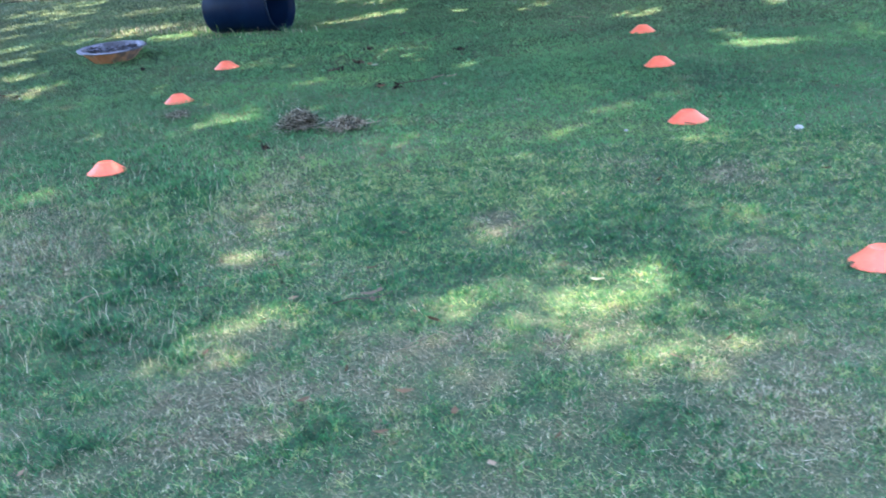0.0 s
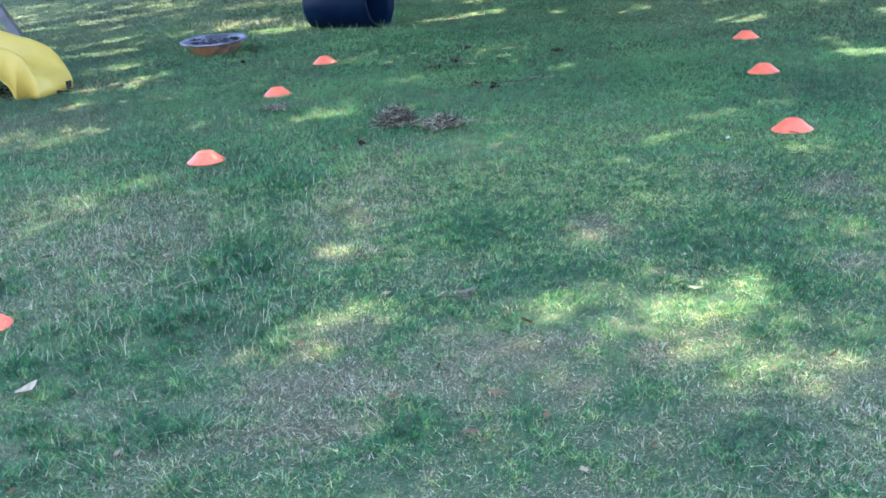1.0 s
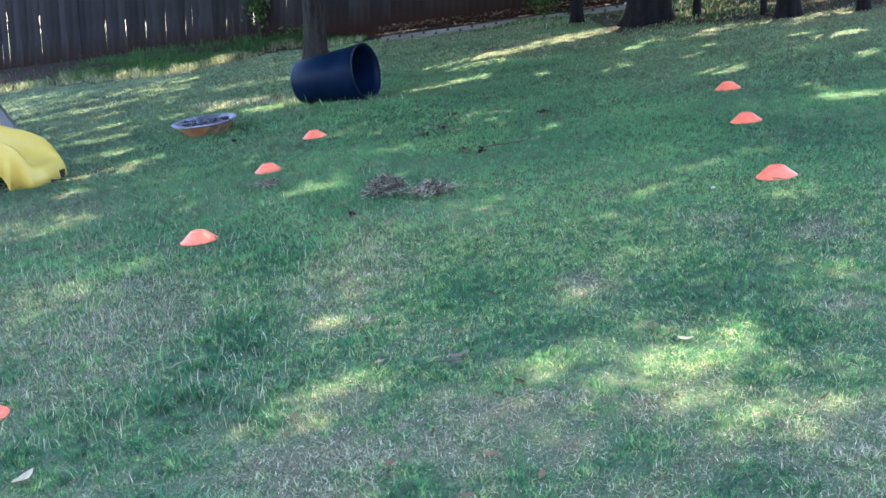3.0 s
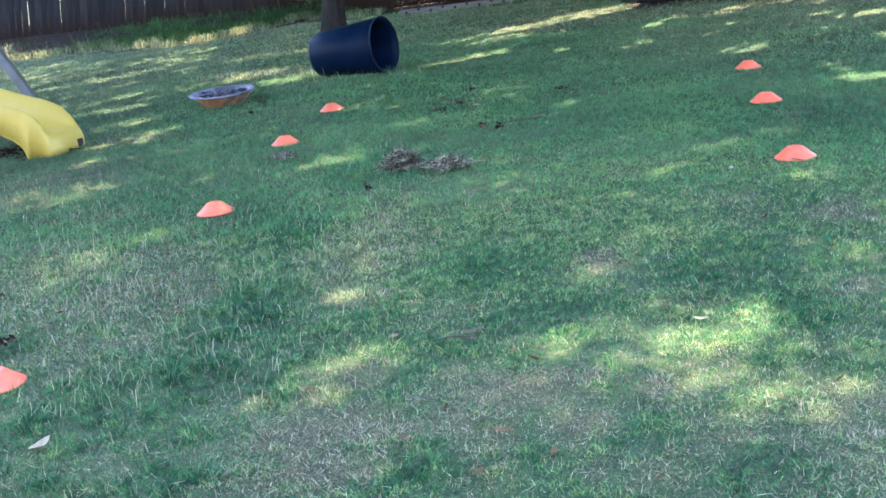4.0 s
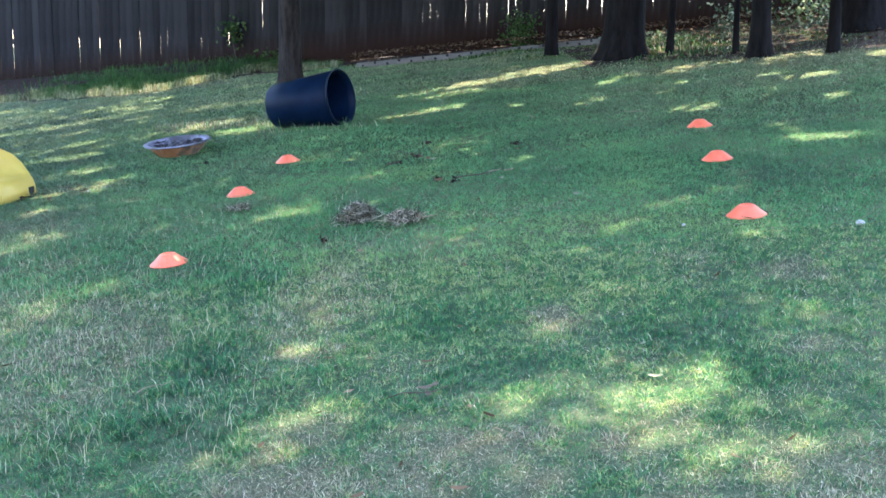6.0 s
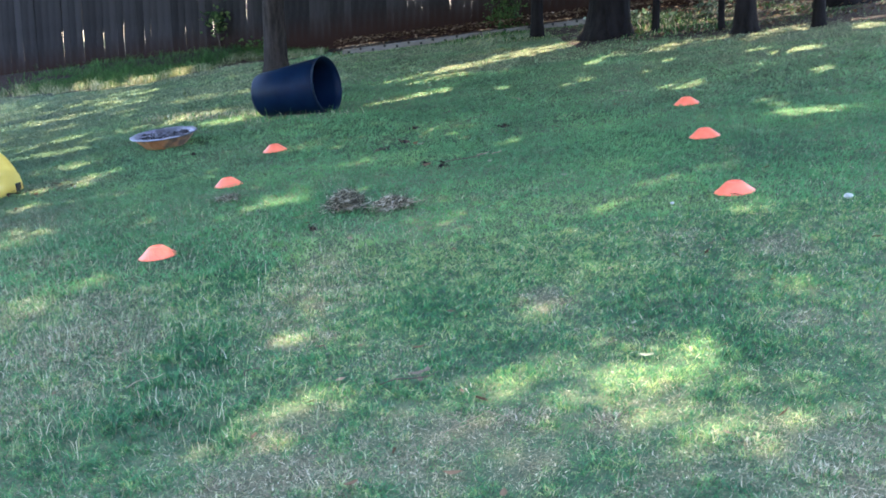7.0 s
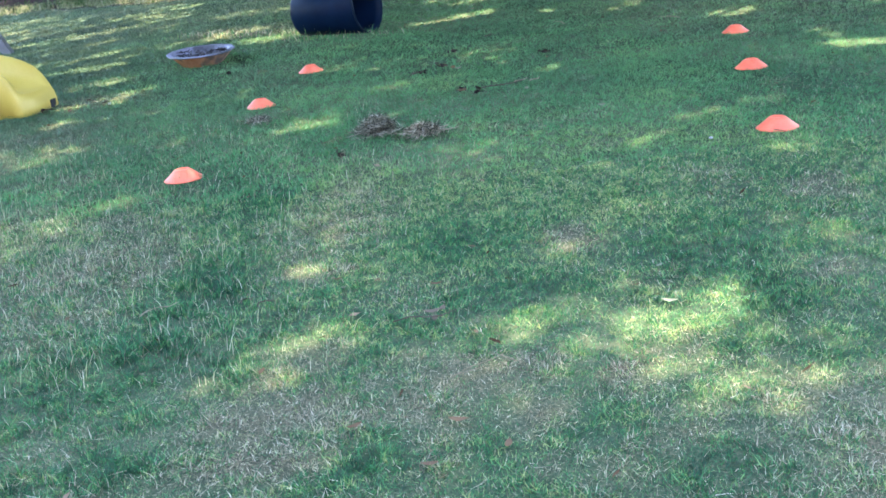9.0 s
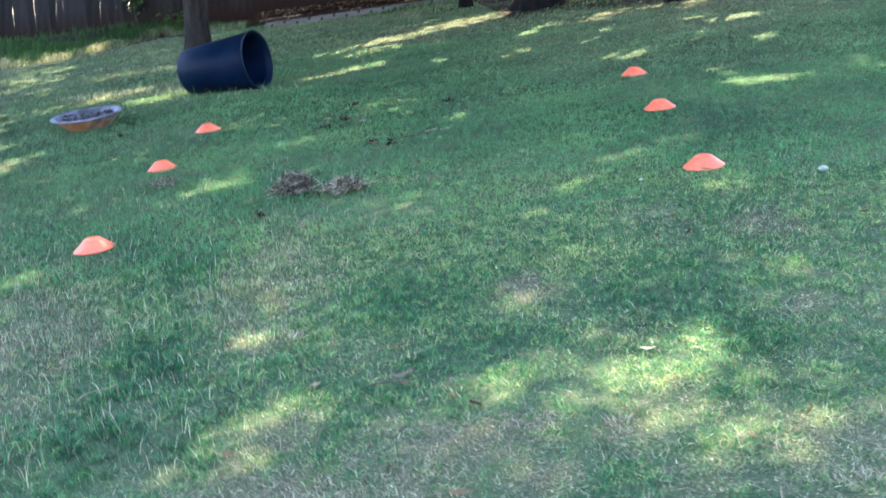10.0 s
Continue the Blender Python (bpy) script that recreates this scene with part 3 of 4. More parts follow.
def trees():
    rng = np.random.default_rng(7)
    made = []
    for kind, x, y, r, lean in TREES:
        z = float(land(x, y))
        words = {"slim": "tall tree with a straight rough grey-brown trunk", "oak": "large old tree with dark furrowed bark and flared roots",
                 "thin": "slender young tree with a thin dark trunk", "fork": "tree with a dark trunk that flares at its foot"}[kind]
        t = thing("tree", Matrix.Translation((x, y, z)), words, "tree", "trees along the back of the lawn")
        bm = bmesh.new()
        high = 9.0 if kind != "thin" else 6.5
        flare = {"oak": 0.45, "fork": 0.5, "slim": 0.25, "thin": 0.3}[kind]
        hs = [-0.15, 0.0, 0.08, 0.2, 0.4, 0.75, 1.3, 2.2, 3.5, 5.0, 7.0, high]
        sides = 24 if r > 0.1 else 12
        rings = []
        phase = rng.uniform(0, 6)
        sway = 0.03 if x > 6 else 0.0  # the largest tree is bent outwards above, unseen, to clear a sun streak
        for h in hs:
            rr = r * (1 - 0.55 * max(h, 0) / high) * (1 + flare * math.exp(-max(h, 0) / 0.2))
            ring = []
            for k in range(sides):
                a = 2 * math.pi * k / sides
                lobes = 1 + 0.5 * flare * math.exp(-max(h, 0) / 0.25) * math.sin(5 * a + phase) * 0.5 + 0.035 * math.sin(7 * a + h * 2 + phase)
                ring.append(bm.verts.new((lean * h + sway * max(h - 2, 0) ** 2 + 0.02 * math.sin(h * 1.1 + phase) + rr * lobes * math.cos(a), 0.02 * math.sin(h * 0.8) + rr * lobes * math.sin(a), h)))
            rings.append(ring)
        for a, b in zip(rings, rings[1:]):
            for k in range(sides):
                bm.faces.new((a[k], a[(k + 1) % sides], b[(k + 1) % sides], b[k]))
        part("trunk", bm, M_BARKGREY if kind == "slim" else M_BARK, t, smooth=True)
        for k in range(9 if kind == "oak" else 5):
            a, h0 = rng.uniform(0, 2 * math.pi), rng.uniform(4.2, high * 0.8)
            if kind in ("oak", "slim") and k < 4:
                a = -math.pi / 2 + (k - 1.5) * 0.6
            far = rng.uniform(3.0, 6.0) * (1.0 if kind == "oak" else 0.6)
            pts = [(sway * (h0 - 2) ** 2 + far * f * math.cos(a + 0.2 * f), far * f * math.sin(a + 0.2 * f), h0 + far * 0.45 * f + 0.15 * math.sin(5 * f)) for f in (0, 0.25, 0.5, 0.75, 1)]
            bm = bmesh.new()
            tube(bm, pts, [r * 0.4 * (1 - 0.85 * f) for f in (0, 0.25, 0.5, 0.75, 1)], 8)
            part("limb", bm, M_BARK, t, smooth=True)
        made.append((t, x, y, z))
    # crowns, leaf by leaf
    count, depth = 400000, 4.3  # without openings, a share of exp(-depth) of the sun gets through
    gx, gy = rng.uniform(-10, 7.5, count), rng.uniform(-1.0, 21, count)
    near = (np.abs(gx) < 2.6) & (gy > 1.8) & (gy < 6.5)  # where the nearest dapples fall, the leaves are smaller and denser
    size = np.where(near, 0.58, 1.0) * rng.uniform(0.040, 0.080, count)
    for turn in range(2):
        gx, gy = (np.concatenate((v, v[:count][near] + rng.normal(size=near.sum()) * 0.05)) for v in (gx, gy))
        size = np.concatenate((size, size[:count][near]))
    keep = (rng.random(len(gx)) < -np.log(np.maximum(lit(gx, gy), math.exp(-depth))) / depth) & (gy > -1.1 + 1.5 * speckle(gx, gy, 0.9, 8))  # an uneven edge towards the house
    gx, gy, size = gx[keep], gy[keep], size[keep]
    h = rng.uniform(5.6, 9.6, len(gx))
    way = np.array(SUN_WAY)
    c = np.stack((gx, gy, land(gx, gy)), -1) + (h / way[2])[:, None] * way
    u = rng.normal(size=(len(c), 3))
    u /= np.linalg.norm(u, axis=1)[:, None]
    v = np.cross(u, rng.normal(size=(len(c), 3)))
    v /= np.linalg.norm(v, axis=1)[:, None]
    dist = np.stack([np.hypot(c[:, 0] - x, c[:, 1] - y) / (1.0 if TREES[k][0] in ("oak", "slim") else 0.55) for k, (t, x, y, z) in enumerate(made)], -1)
    owner = dist.argmin(1)
    for k, (t, x, y, z) in enumerate(made):
        w = owner == k
        o, s = c[w] - (x, y, z), size[w][:, None]
        quad = np.stack((o - u[w] * s * 1.4, o + v[w] * s * 0.8 - u[w] * s * 0.1, o + u[w] * s * 1.4, o - v[w] * s * 0.8 - u[w] * s * 0.1), 1).reshape(-1, 3)
        if len(quad):
            ob = raw("crown", quad, np.arange(len(quad)).reshape(-1, 4), M_LEAF, t)
            tagged(ob, kind="stuff")


trees()


# ---- grass ----
CONES = [(1.475, 5.33), (1.72, 6.96), (1.935, 8.43), (1.53, 3.22), (-1.42, 5.52), (-1.40, 7.41), (-1.27, 8.75), (-1.62, 3.34)]


def blades(name, x, y, height, width, material, rng, base=None, dry=None, spread=0.6, flat=0.0, simple=False, lush_dark=None):
    """Grass blades; a share of them, flat, lies down along the ground. simple: one triangle each."""
    n = len(x)
    z = land(x, y) - 0.004 if base is None else base
    a, b = rng.uniform(0, 2 * np.pi, n), rng.uniform(0, 2 * np.pi, n)
    side = np.stack((np.cos(a), np.sin(a), 0 * a), -1) * (width / 2)[:, None]
    lying = rng.random(n) < flat
    bend = np.where(lying, rng.uniform(0.9, 1.7, n), rng.uniform(0.1, 1.0, n) * spread) * height
    rise = np.where(lying, rng.uniform(0.15, 0.5, n), 1.0) * height
    tip = np.stack((np.cos(b) * bend, np.sin(b) * bend, rise), -1)
    z = np.where(lying, z + rng.uniform(0, 0.5, n) * height, z)
    foot = np.stack((x, y, z), -1)
    if simple:
        extra = {} if dry is None else {"dry": np.repeat(dry, 3)}
        if lush_dark is not None:
            extra["lush_dark"] = np.repeat(lush_dark, 3)
        return raw(name, np.stack((foot - side, foot + side, foot + tip), 1).reshape(-1, 3), np.arange(3 * n).reshape(-1, 3), material, **extra)
    mid = foot + tip * np.array([0.38, 0.38, 0.66])
    verts = np.stack((foot - side, foot + side, mid + side * 0.8, mid - side * 0.8, foot + tip), 1).reshape(-1, 3)
    i = 5 * np.arange(n)[:, None]
    tris = np.concatenate((i + [0, 1, 2], i + [0, 2, 3], i + [3, 2, 4]), 1).reshape(-1, 3)
    extra = {} if dry is None else {"dry": np.repeat(dry, 5)}
    if lush_dark is not None:
        extra["lush_dark"] = np.repeat(lush_dark, 5)
    return raw(name, verts, tris, material, **extra)


def lawn():
    rng = np.random.default_rng(3)
    xs, ys, hs, ws = [], [], [], []
    for y0, y1, per, wide, tall in ((1.3, 3.2, 42000, 0.0016, 0.0145), (3.2, 5.0, 28000, 0.0020, 0.0165), (5.0, 8.0, 9000, 0.0034, 0.020), (8.0, 13.0, 3300, 0.0058, 0.020), (13.0, 20.5, 1200, 0.009, 0.022)):
        span = 1.15 * y1 + 2.0
        n = int(per * span * (y1 - y0))
        x, y = rng.uniform(-span / 2 - 0.2, span / 2 - 0.2, n), rng.uniform(y0, y1, n)
        ok = np.abs(x + 0.2) < 0.575 * y + 1.0
        xs.append(x[ok]), ys.append(y[ok])
        hs.append(tall * rng.uniform(0.45, 1.5, ok.sum()) ** 1.3)
        ws.append(wide * rng.uniform(0.7, 1.3, ok.sum()))
    x, y, h, w = (np.concatenate(v) for v in (xs, ys, hs, ws))
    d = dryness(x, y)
    woods = np.clip((y - wood_edge(x)) / 1.2, 0, 1)
    woods = np.maximum(woods, np.clip((y - uncut_front(x) + 0.25 + 0.5 * speckle(x, y, 0.4, 46)) / 0.35, 0, 1) * (x < -2.5))  # trodden soil in front of the uncut strip
    far = np.clip((y - 3) / 8, 0, 1)
    mottle = 0.38 * speckle(x, y, 0.09, 1) + 0.37 * speckle(x, y, 0.04, 2) + 0.25 * speckle(x, y, 0.018, 4)
    thin = np.clip((mottle - 0.55 + 0.12 * d) / 0.14, 0, 1)  # worn, short and strawy between the tufts
    thin = np.maximum(thin * (1 - 0.6 * far), 0.8 * woods)
    keep = rng.random(len(x)) > np.maximum(0.22 * thin, 0.8 * woods)
    x, y, h, w, d, thin, mottle, far = (v[keep] for v in (x, y, h, w, d, thin, mottle, far))
    clump = np.clip((0.47 - mottle) / 0.15, 0, 1)
    left = np.clip(-x / 1.0, 0, 1)
    h = h * (1 - 0.2 * d) * (1 - 0.3 * thin) * (0.88 + (0.5 + 0.35 * left) * clump)
    h = np.minimum(h, 0.028 + 0.016 * left * clump)
    w = w * (1 + 0.3 * clump)
    h = h * (1 + 0.35 * lush_darkness(x, y))
    pots = np.min([np.hypot(x - cx, y - cy) for cx, cy in CONES], axis=0)
    h = np.where(pots < 0.097, np.minimum(h, 0.004), h)
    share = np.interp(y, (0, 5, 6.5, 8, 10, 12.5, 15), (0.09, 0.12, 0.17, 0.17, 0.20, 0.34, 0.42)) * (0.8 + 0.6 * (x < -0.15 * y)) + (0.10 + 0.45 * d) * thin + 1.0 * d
    share = share * (1 - 0.9 * lush_darkness(x, y))
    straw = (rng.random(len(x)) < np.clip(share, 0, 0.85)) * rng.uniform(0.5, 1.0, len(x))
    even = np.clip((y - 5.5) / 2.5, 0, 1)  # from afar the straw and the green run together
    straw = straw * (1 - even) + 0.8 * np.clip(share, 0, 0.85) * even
    lush_dark = lush_darkness(x, y)
    lush_dark = lush_dark - 0.62 * np.exp(-((x - 0.4) / 1.3) ** 2 - ((y - 5.0) / 1.4) ** 2)  # a lighter stretch
    lush_dark = lush_dark + 0.3 * (y > 6.0) * np.clip((-0.30 * y - x) / 0.6, 0, 1)
    # shade between the left sun streaks, put into the blade colour
    lush_dark = lush_dark + 0.4 * (y > 8.5) * np.clip((-1.2 - 0.12 * y - x) / 1.0, 0, 1)
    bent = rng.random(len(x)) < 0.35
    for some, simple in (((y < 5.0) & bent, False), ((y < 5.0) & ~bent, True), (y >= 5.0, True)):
        ob = blades("lawn_grass", x[some], y[some], h[some], w[some] * (1.5 if simple else 1), M_GRASS if y[some].min() < 4 else M_GRASS_HAZED, rng, dry=straw[some] * (1 if y[some].min() < 4 else 0.7), spread=1.5, flat=0.35, simple=simple, lush_dark=lush_dark[some])
        tagged(ob, "short patchy green lawn grass mixed with dry straw blades", "grass", kind="stuff")
    # the rest of the lawn, beside and behind the viewer
    n = 150000
    x, y = rng.uniform(-9, 9, n), rng.uniform(-5, 19, n)
    ok = (np.abs(x + 0.2) > 0.575 * y + 0.9) | (y < 1.35)
    ok &= y < wood_edge(x)
    x, y = x[ok], y[ok]
    ob = blades("lawn_grass", x, y, rng.uniform(0.012, 0.028, len(x)), rng.uniform(0.006, 0.011, len(x)), M_GRASS_HAZED, rng, dry=(rng.random(len(x)) < 0.15 + 0.4 * dryness(x, y)) * 0.6, spread=1.4, flat=0.3, simple=True, lush_dark=0 * x)
    tagged(ob, "short green lawn grass mixed with some dry blades", "grass", kind="stuff")
    # tufts that the mower missed, round the bin
    n = 260
    k = rng.random(n)
    x, y = -1.85 + 1.0 * k + rng.normal(size=n) * 0.10, 11.02 - 0.36 * k + rng.normal(size=n) * 0.10
    ob = blades("grass_tufts", x, y, rng.gamma(3.0, 0.014, n), rng.uniform(0.003, 0.007, n), M_GRASS, rng, dry=(rng.random(n) < 0.4) * 0.8, spread=0.9)
    tagged(ob, "longer grass tufts round the lying bin", "grass", kind="stuff")
    n = 700
    k = rng.random(n)
    x, y = -3.3 + 1.6 * k + rng.normal(size=n) * 0.08, 12.3 - 0.8 * k + rng.normal(size=n) * 0.10
    ob = blades("grass_tufts", x, y, rng.uniform(0.03, 0.08, n), rng.uniform(0.004, 0.009, n), M_GRASS, rng, dry=(rng.random(n) < 0.6) * 0.8, spread=0.9)
    tagged(ob, "longer pale grass tufts in a sunny streak", "grass", kind="stuff")
    # longer, pale seed stalks
    n = 2600
    y = rng.uniform(3.0, 7, n)
    x = -rng.beta(2.4, 1.6, n) * 0.5 * y
    x[:260], y[:260] = -1.50 + rng.normal(size=260) * 0.22, 4.35 + rng.normal(size=260) * 0.3
    x[420:640], y[420:640] = -0.4 + rng.normal(size=220) * 0.25, 5.2 + rng.normal(size=220) * 0.35
    ob = blades("grass_stalks", x, y, rng.uniform(0.035, 0.07, n), rng.uniform(0.0015, 0.003, n), M_GRASS, rng, dry=rng.uniform(0.2, 0.9, n), spread=0.8)
    tagged(ob, "pale thin seed stalks standing above the lawn", "grass", kind="stuff")
    # fine dead blades and seed heads that catch the light among the green
    n = 60000
    y = 2.0 + 4.5 * rng.random(n) ** 1.3
    x = rng.uniform(-0.55, 0.5, n) * (y + 0.6)
    ok = rng.random(n) < 0.11 + 0.5 * dryness(x, y) + 0.20 * np.clip((-0.2 * y - x) / 0.4, 0, 1)
    x, y = x[ok], y[ok]
    n = len(x)
    ob = blades("dead_blades", x, y, rng.uniform(0.012, 0.030, n), rng.uniform(0.0010, 0.0018, n), M_STRAW, rng, spread=1.6, flat=0.4, simple=True)
    tagged(ob, "fine pale dead blades among the green lawn grass", "grass", kind="stuff")
    # loose straw lying in the worn places
    n = 4200
    y = 2.0 + 4.0 * rng.random(n) ** 1.4
    x = rng.uniform(-0.5, 0.5, n) * (y + 0.5)
    ok = rng.random(n) < 0.06 + dryness(x, y)
    x, y = x[ok], y[ok]
    n = len(x)
    a, long = rng.uniform(0, 2 * np.pi, n), rng.uniform(0.015, 0.055, n)
    u = np.stack((np.cos(a), np.sin(a), SLOPE_X * np.cos(a) + SLOPE_Y * np.sin(a) + rng.normal(size=n) * 0.12), -1) * (long / 2)[:, None]
    v = np.stack((-np.sin(a), np.cos(a), 0 * a), -1) * rng.uniform(0.0005, 0.0010, n)[:, None]
    c = np.stack((x, y, land(x, y) + rng.uniform(0.010, 0.020, n)), -1)
    quad = np.stack((c - u, c + v, c + u, c - v), 1).reshape(-1, 3)
    ob = raw("loose_straw", quad, np.arange(len(quad)).reshape(-1, 4), M_STRAW)
    tagged(ob, "loose pale straw stalks lying on the worn grass", "straw", kind="stuff")
    # weeds along the timber edging and round the thin tree
    n = 1500
    x = np.concatenate((rng.uniform(-1.6, 2.4, n), 1.75 + rng.normal(size=500) * 0.3, rng.uniform(2.3, 5.6, 2600)))
    y = np.concatenate((19.25 - rng.gamma(1.4, 0.12, n), 17.35 + rng.normal(size=500) * 0.2, rng.uniform(14.6, 19.2, 2600)))
    ob = blades("weeds", x, y, rng.uniform(0.03, 0.11, len(x)) * np.clip(0.35 + 0.5 * np.sin(2.3 * x) + 0.3 * (x > 0.8), 0.2, 1.2), rng.uniform(0.008, 0.016, len(x)), M_BANK, rng, dry=(rng.random(len(x)) < 0.2) * 0.7, spread=1.1)
    tagged(ob, "low green weeds along the timber edging and between the trees", "weeds", kind="stuff")
    # uncut grass along the foot of the fence
    n = 22000
    x = -9.4 + 7.4 * rng.beta(1.6, 1.3, n)
    front = uncut_front(x)
    y = np.minimum(front + rng.gamma(1.6, 0.6, n), 22.2)
    ok = (x > -7.1 + 0.5 * np.sin(5 * y)) | (y < front + 0.45) | (rng.random(n) < 0.12)  # bare soil towards the corner of the yard
    x, y, front = x[ok], y[ok], front[ok]
    n = len(x)
    h = rng.gamma(2.5, 0.030, n) * np.clip(1.7 * speckle(x, y, 0.35, 47), 0.25, 1.5) + 0.02
    h = np.minimum(h, 0.15)
    # front blades coloured paler, painting the sunlit edge of the strip
    yellow = np.clip(1.2 - (y - front) / 0.6, 0, 1) * (rng.random(n) < 0.75)
    ob = blades("uncut_grass", x, y, h, rng.uniform(0.005, 0.011, n), M_BANK, rng, dry=yellow * rng.uniform(0.3, 1, n), spread=1.2)
    tagged(ob, "long uncut grass and weeds at the foot of the fence", "grass", kind="stuff")


lawn()


# ---- fence ----
FENCE_A, FENCE_B = Vector((-15.0, 22.7, 0)), Vector((9.0, 21.0, 0))


def fence():
    along = (FENCE_B - FENCE_A).normalized()
    turn = math.degrees(math.atan2(along.y, along.x))
    t = thing("fence", Matrix.Translation(FENCE_A) @ pose(0, 0, 0, 0, 0, turn), "tall weathered grey-brown wooden board fence with narrow gaps", "fence")
    rng = random.Random(5)
    wide, thick, high = 0.138, 0.016, 2.02
    shapes = {}

    def board(kind, depth):
        """A board; all but the first kinds have a stretch of one edge worn or warped away, so that light comes through."""
        if (kind, depth) not in shapes:
            bm = bmesh.new()
            e, dice = 0.03, random.Random(90 + kind)
            lift = 0.01 * (kind % 4)
            a0 = dice.uniform(0.15, 0.95)
            a1 = min(a0 + dice.uniform(0.3, 0.9), 1.75)
            cut = [] if kind < 4 else [(wide, a0), (wide - depth, a0 + 0.05), (wide - depth * 0.85, a1 - 0.06), (wide, a1)]
            outline = [(0, 0), (wide, 0), *cut, (wide, high - e + lift), (wide - e, high + lift), (e, high + lift), (0, high - e + lift)]
            m = len(outline)
            a, b = ([bm.verts.new((px, py, pz)) for px, pz in outline] for py in (0, thick))
            bm.faces.new(a)
            bm.faces.new(b[::-1])
            for j in range(m):
                bm.faces.new((a[j], b[j], b[(j + 1) % m], a[(j + 1) % m]))
            bm.normal_update()
            me = bpy.data.meshes.new("board")
            bm.to_mesh(me)
            bm.free()
            me.materials.append(M_FENCE)
            shapes[kind, depth] = me
        return shapes[kind, depth]
    s, length = 0.0, (FENCE_B - FENCE_A).length
    while s < length:
        p = FENCE_A + along * s
        slant = thick * abs(p.x / p.y + 0.07)  # how wide a gap must be to be seen through from the middle of the lawn
        gap = rng.random() < (0.46 if p.x > -4 else 0.5)
        ob = new("board", board(rng.randrange(4, 13), round((0.0010 if p.x > -4 else 0.0024) + slant, 4)) if gap else board(rng.randrange(4), 0))
        ob.parent = t
        ob.matrix_basis = pose(s, rng.uniform(-0.005, 0.005), float(land(p.x, p.y) - bank(p.x, p.y)) + rng.uniform(-0.02, 0.03), rng.uniform(-0.4, 0.4), 0, rng.uniform(-0.9, 0.9))
        s += wide + (slant + rng.uniform(0.0005, 0.002) if rng.random() < (0.03 if p.x > -4 else 0.06) else rng.uniform(-0.001, 0.0005) if gap else rng.uniform(-0.004, 0.0005))
    n = 10
    for k in range(n):
        p, q = FENCE_A + along * (length * k / n), FENCE_A + along * (length * (k + 1) / n)
        z0, z1 = float(land(p.x, p.y) - bank(p.x, p.y)), float(land(q.x, q.y) - bank(q.x, q.y))
        bm = bmesh.new()
        box(bm, -0.045, 0.045, 0.07, 0.16, -0.1, 1.9)
        ob = part("post", bm, M_RAIL, t)
        ob.matrix_basis = pose(length * k / n, 0, z0)
        for h in (0.35, 1.02, 1.75):
            bm = bmesh.new()
            box(bm, 0, length / n, 0.024, 0.064, -0.045, 0.045)
            ob = part("rail", bm, M_RAIL, t)
            ob.matrix_basis = Matrix.Translation((length * k / n, 0, z0 + h)) @ pose(0, 0, 0, 0, -math.degrees(math.atan2(z1 - z0, length / n)), 0)


fence()


# ---- play things ----
def marker_cones():
    bm = bmesh.new()
    lathe(bm, [(0.0, 0.046), (0.024, 0.046), (0.030, 0.052), (0.034, 0.0525), (0.040, 0.050), (0.075, 0.020), (0.090, 0.008), (0.0975, 0.003), (0.0985, 0.0), (0.0955, 0.0005), (0.072, 0.0165), (0.037, 0.0455), (0.028, 0.0435), (0.0, 0.0435)], 40)
    first = part("marker_cone", bm, M_ORANGE, smooth=True)
    tagged(first, "low orange plastic disc cone on the grass", "cone", "orange marker cones on the lawn")
    for k, (x, y) in enumerate(CONES):
        m = on_land(x, y, 40 * k, -0.005)
        if k:
            copy_thing(first, m)
        else:
            first.matrix_world = m


marker_cones()


def bin_lying():
    """A bin on its side: its axis is the thing's z before it is laid down."""
    foot, mouth, long = 0.222, 0.278, 0.77
    way = Vector((0.915, -0.40, 0)).normalized()
    x, y = -1.345, 11.08
    up = NORMAL
    way = (way - up * way.dot(up)).normalized()
    base = Vector((x, y, float(land(x, y))))
    tilt = math.atan2(mouth - foot, long)
    axis = (way * math.cos(tilt) + up * math.sin(tilt)).normalized()
    side = axis.cross(up).normalized()
    top = side.cross(axis).normalized()
    m = Matrix((side, top, axis)).transposed().to_4x4()
    m.translation = base - axis * long / 2 + top * (foot + mouth) / 2 - up * 0.005
    t = thing("garbage_bin", m, "dark blue plastic garbage bin lying empty on its side", "bin")
    bm = bmesh.new()
    lathe(bm, [(0.0, 0.01), (foot - 0.05, 0.01), (foot - 0.03, 0.0), (foot - 0.01, 0.005), (foot, 0.03),  (mouth - 0.003, long - 0.014),
               (mouth - 0.008, long - 0.014), (mouth - 0.014, long - 0.09), (foot - 0.006, 0.04), (foot - 0.02, 0.02), (0.0, 0.02)], 56)
    part("body", bm, M_BIN, t, smooth=True)
    bm = bmesh.new()
    lathe(bm, [(mouth - 0.008, long - 0.018), (mouth + 0.001, long - 0.018), (mouth + 0.005, long - 0.012), (mouth + 0.005, long - 0.004), (mouth, long), (mouth - 0.008, long - 0.003), (mouth - 0.009, long - 0.018)], 56)
    part("rim", bm, M_BINRIM, t, "rim in a lighter colour for its sunlit edge", smooth=True)


bin_lying()


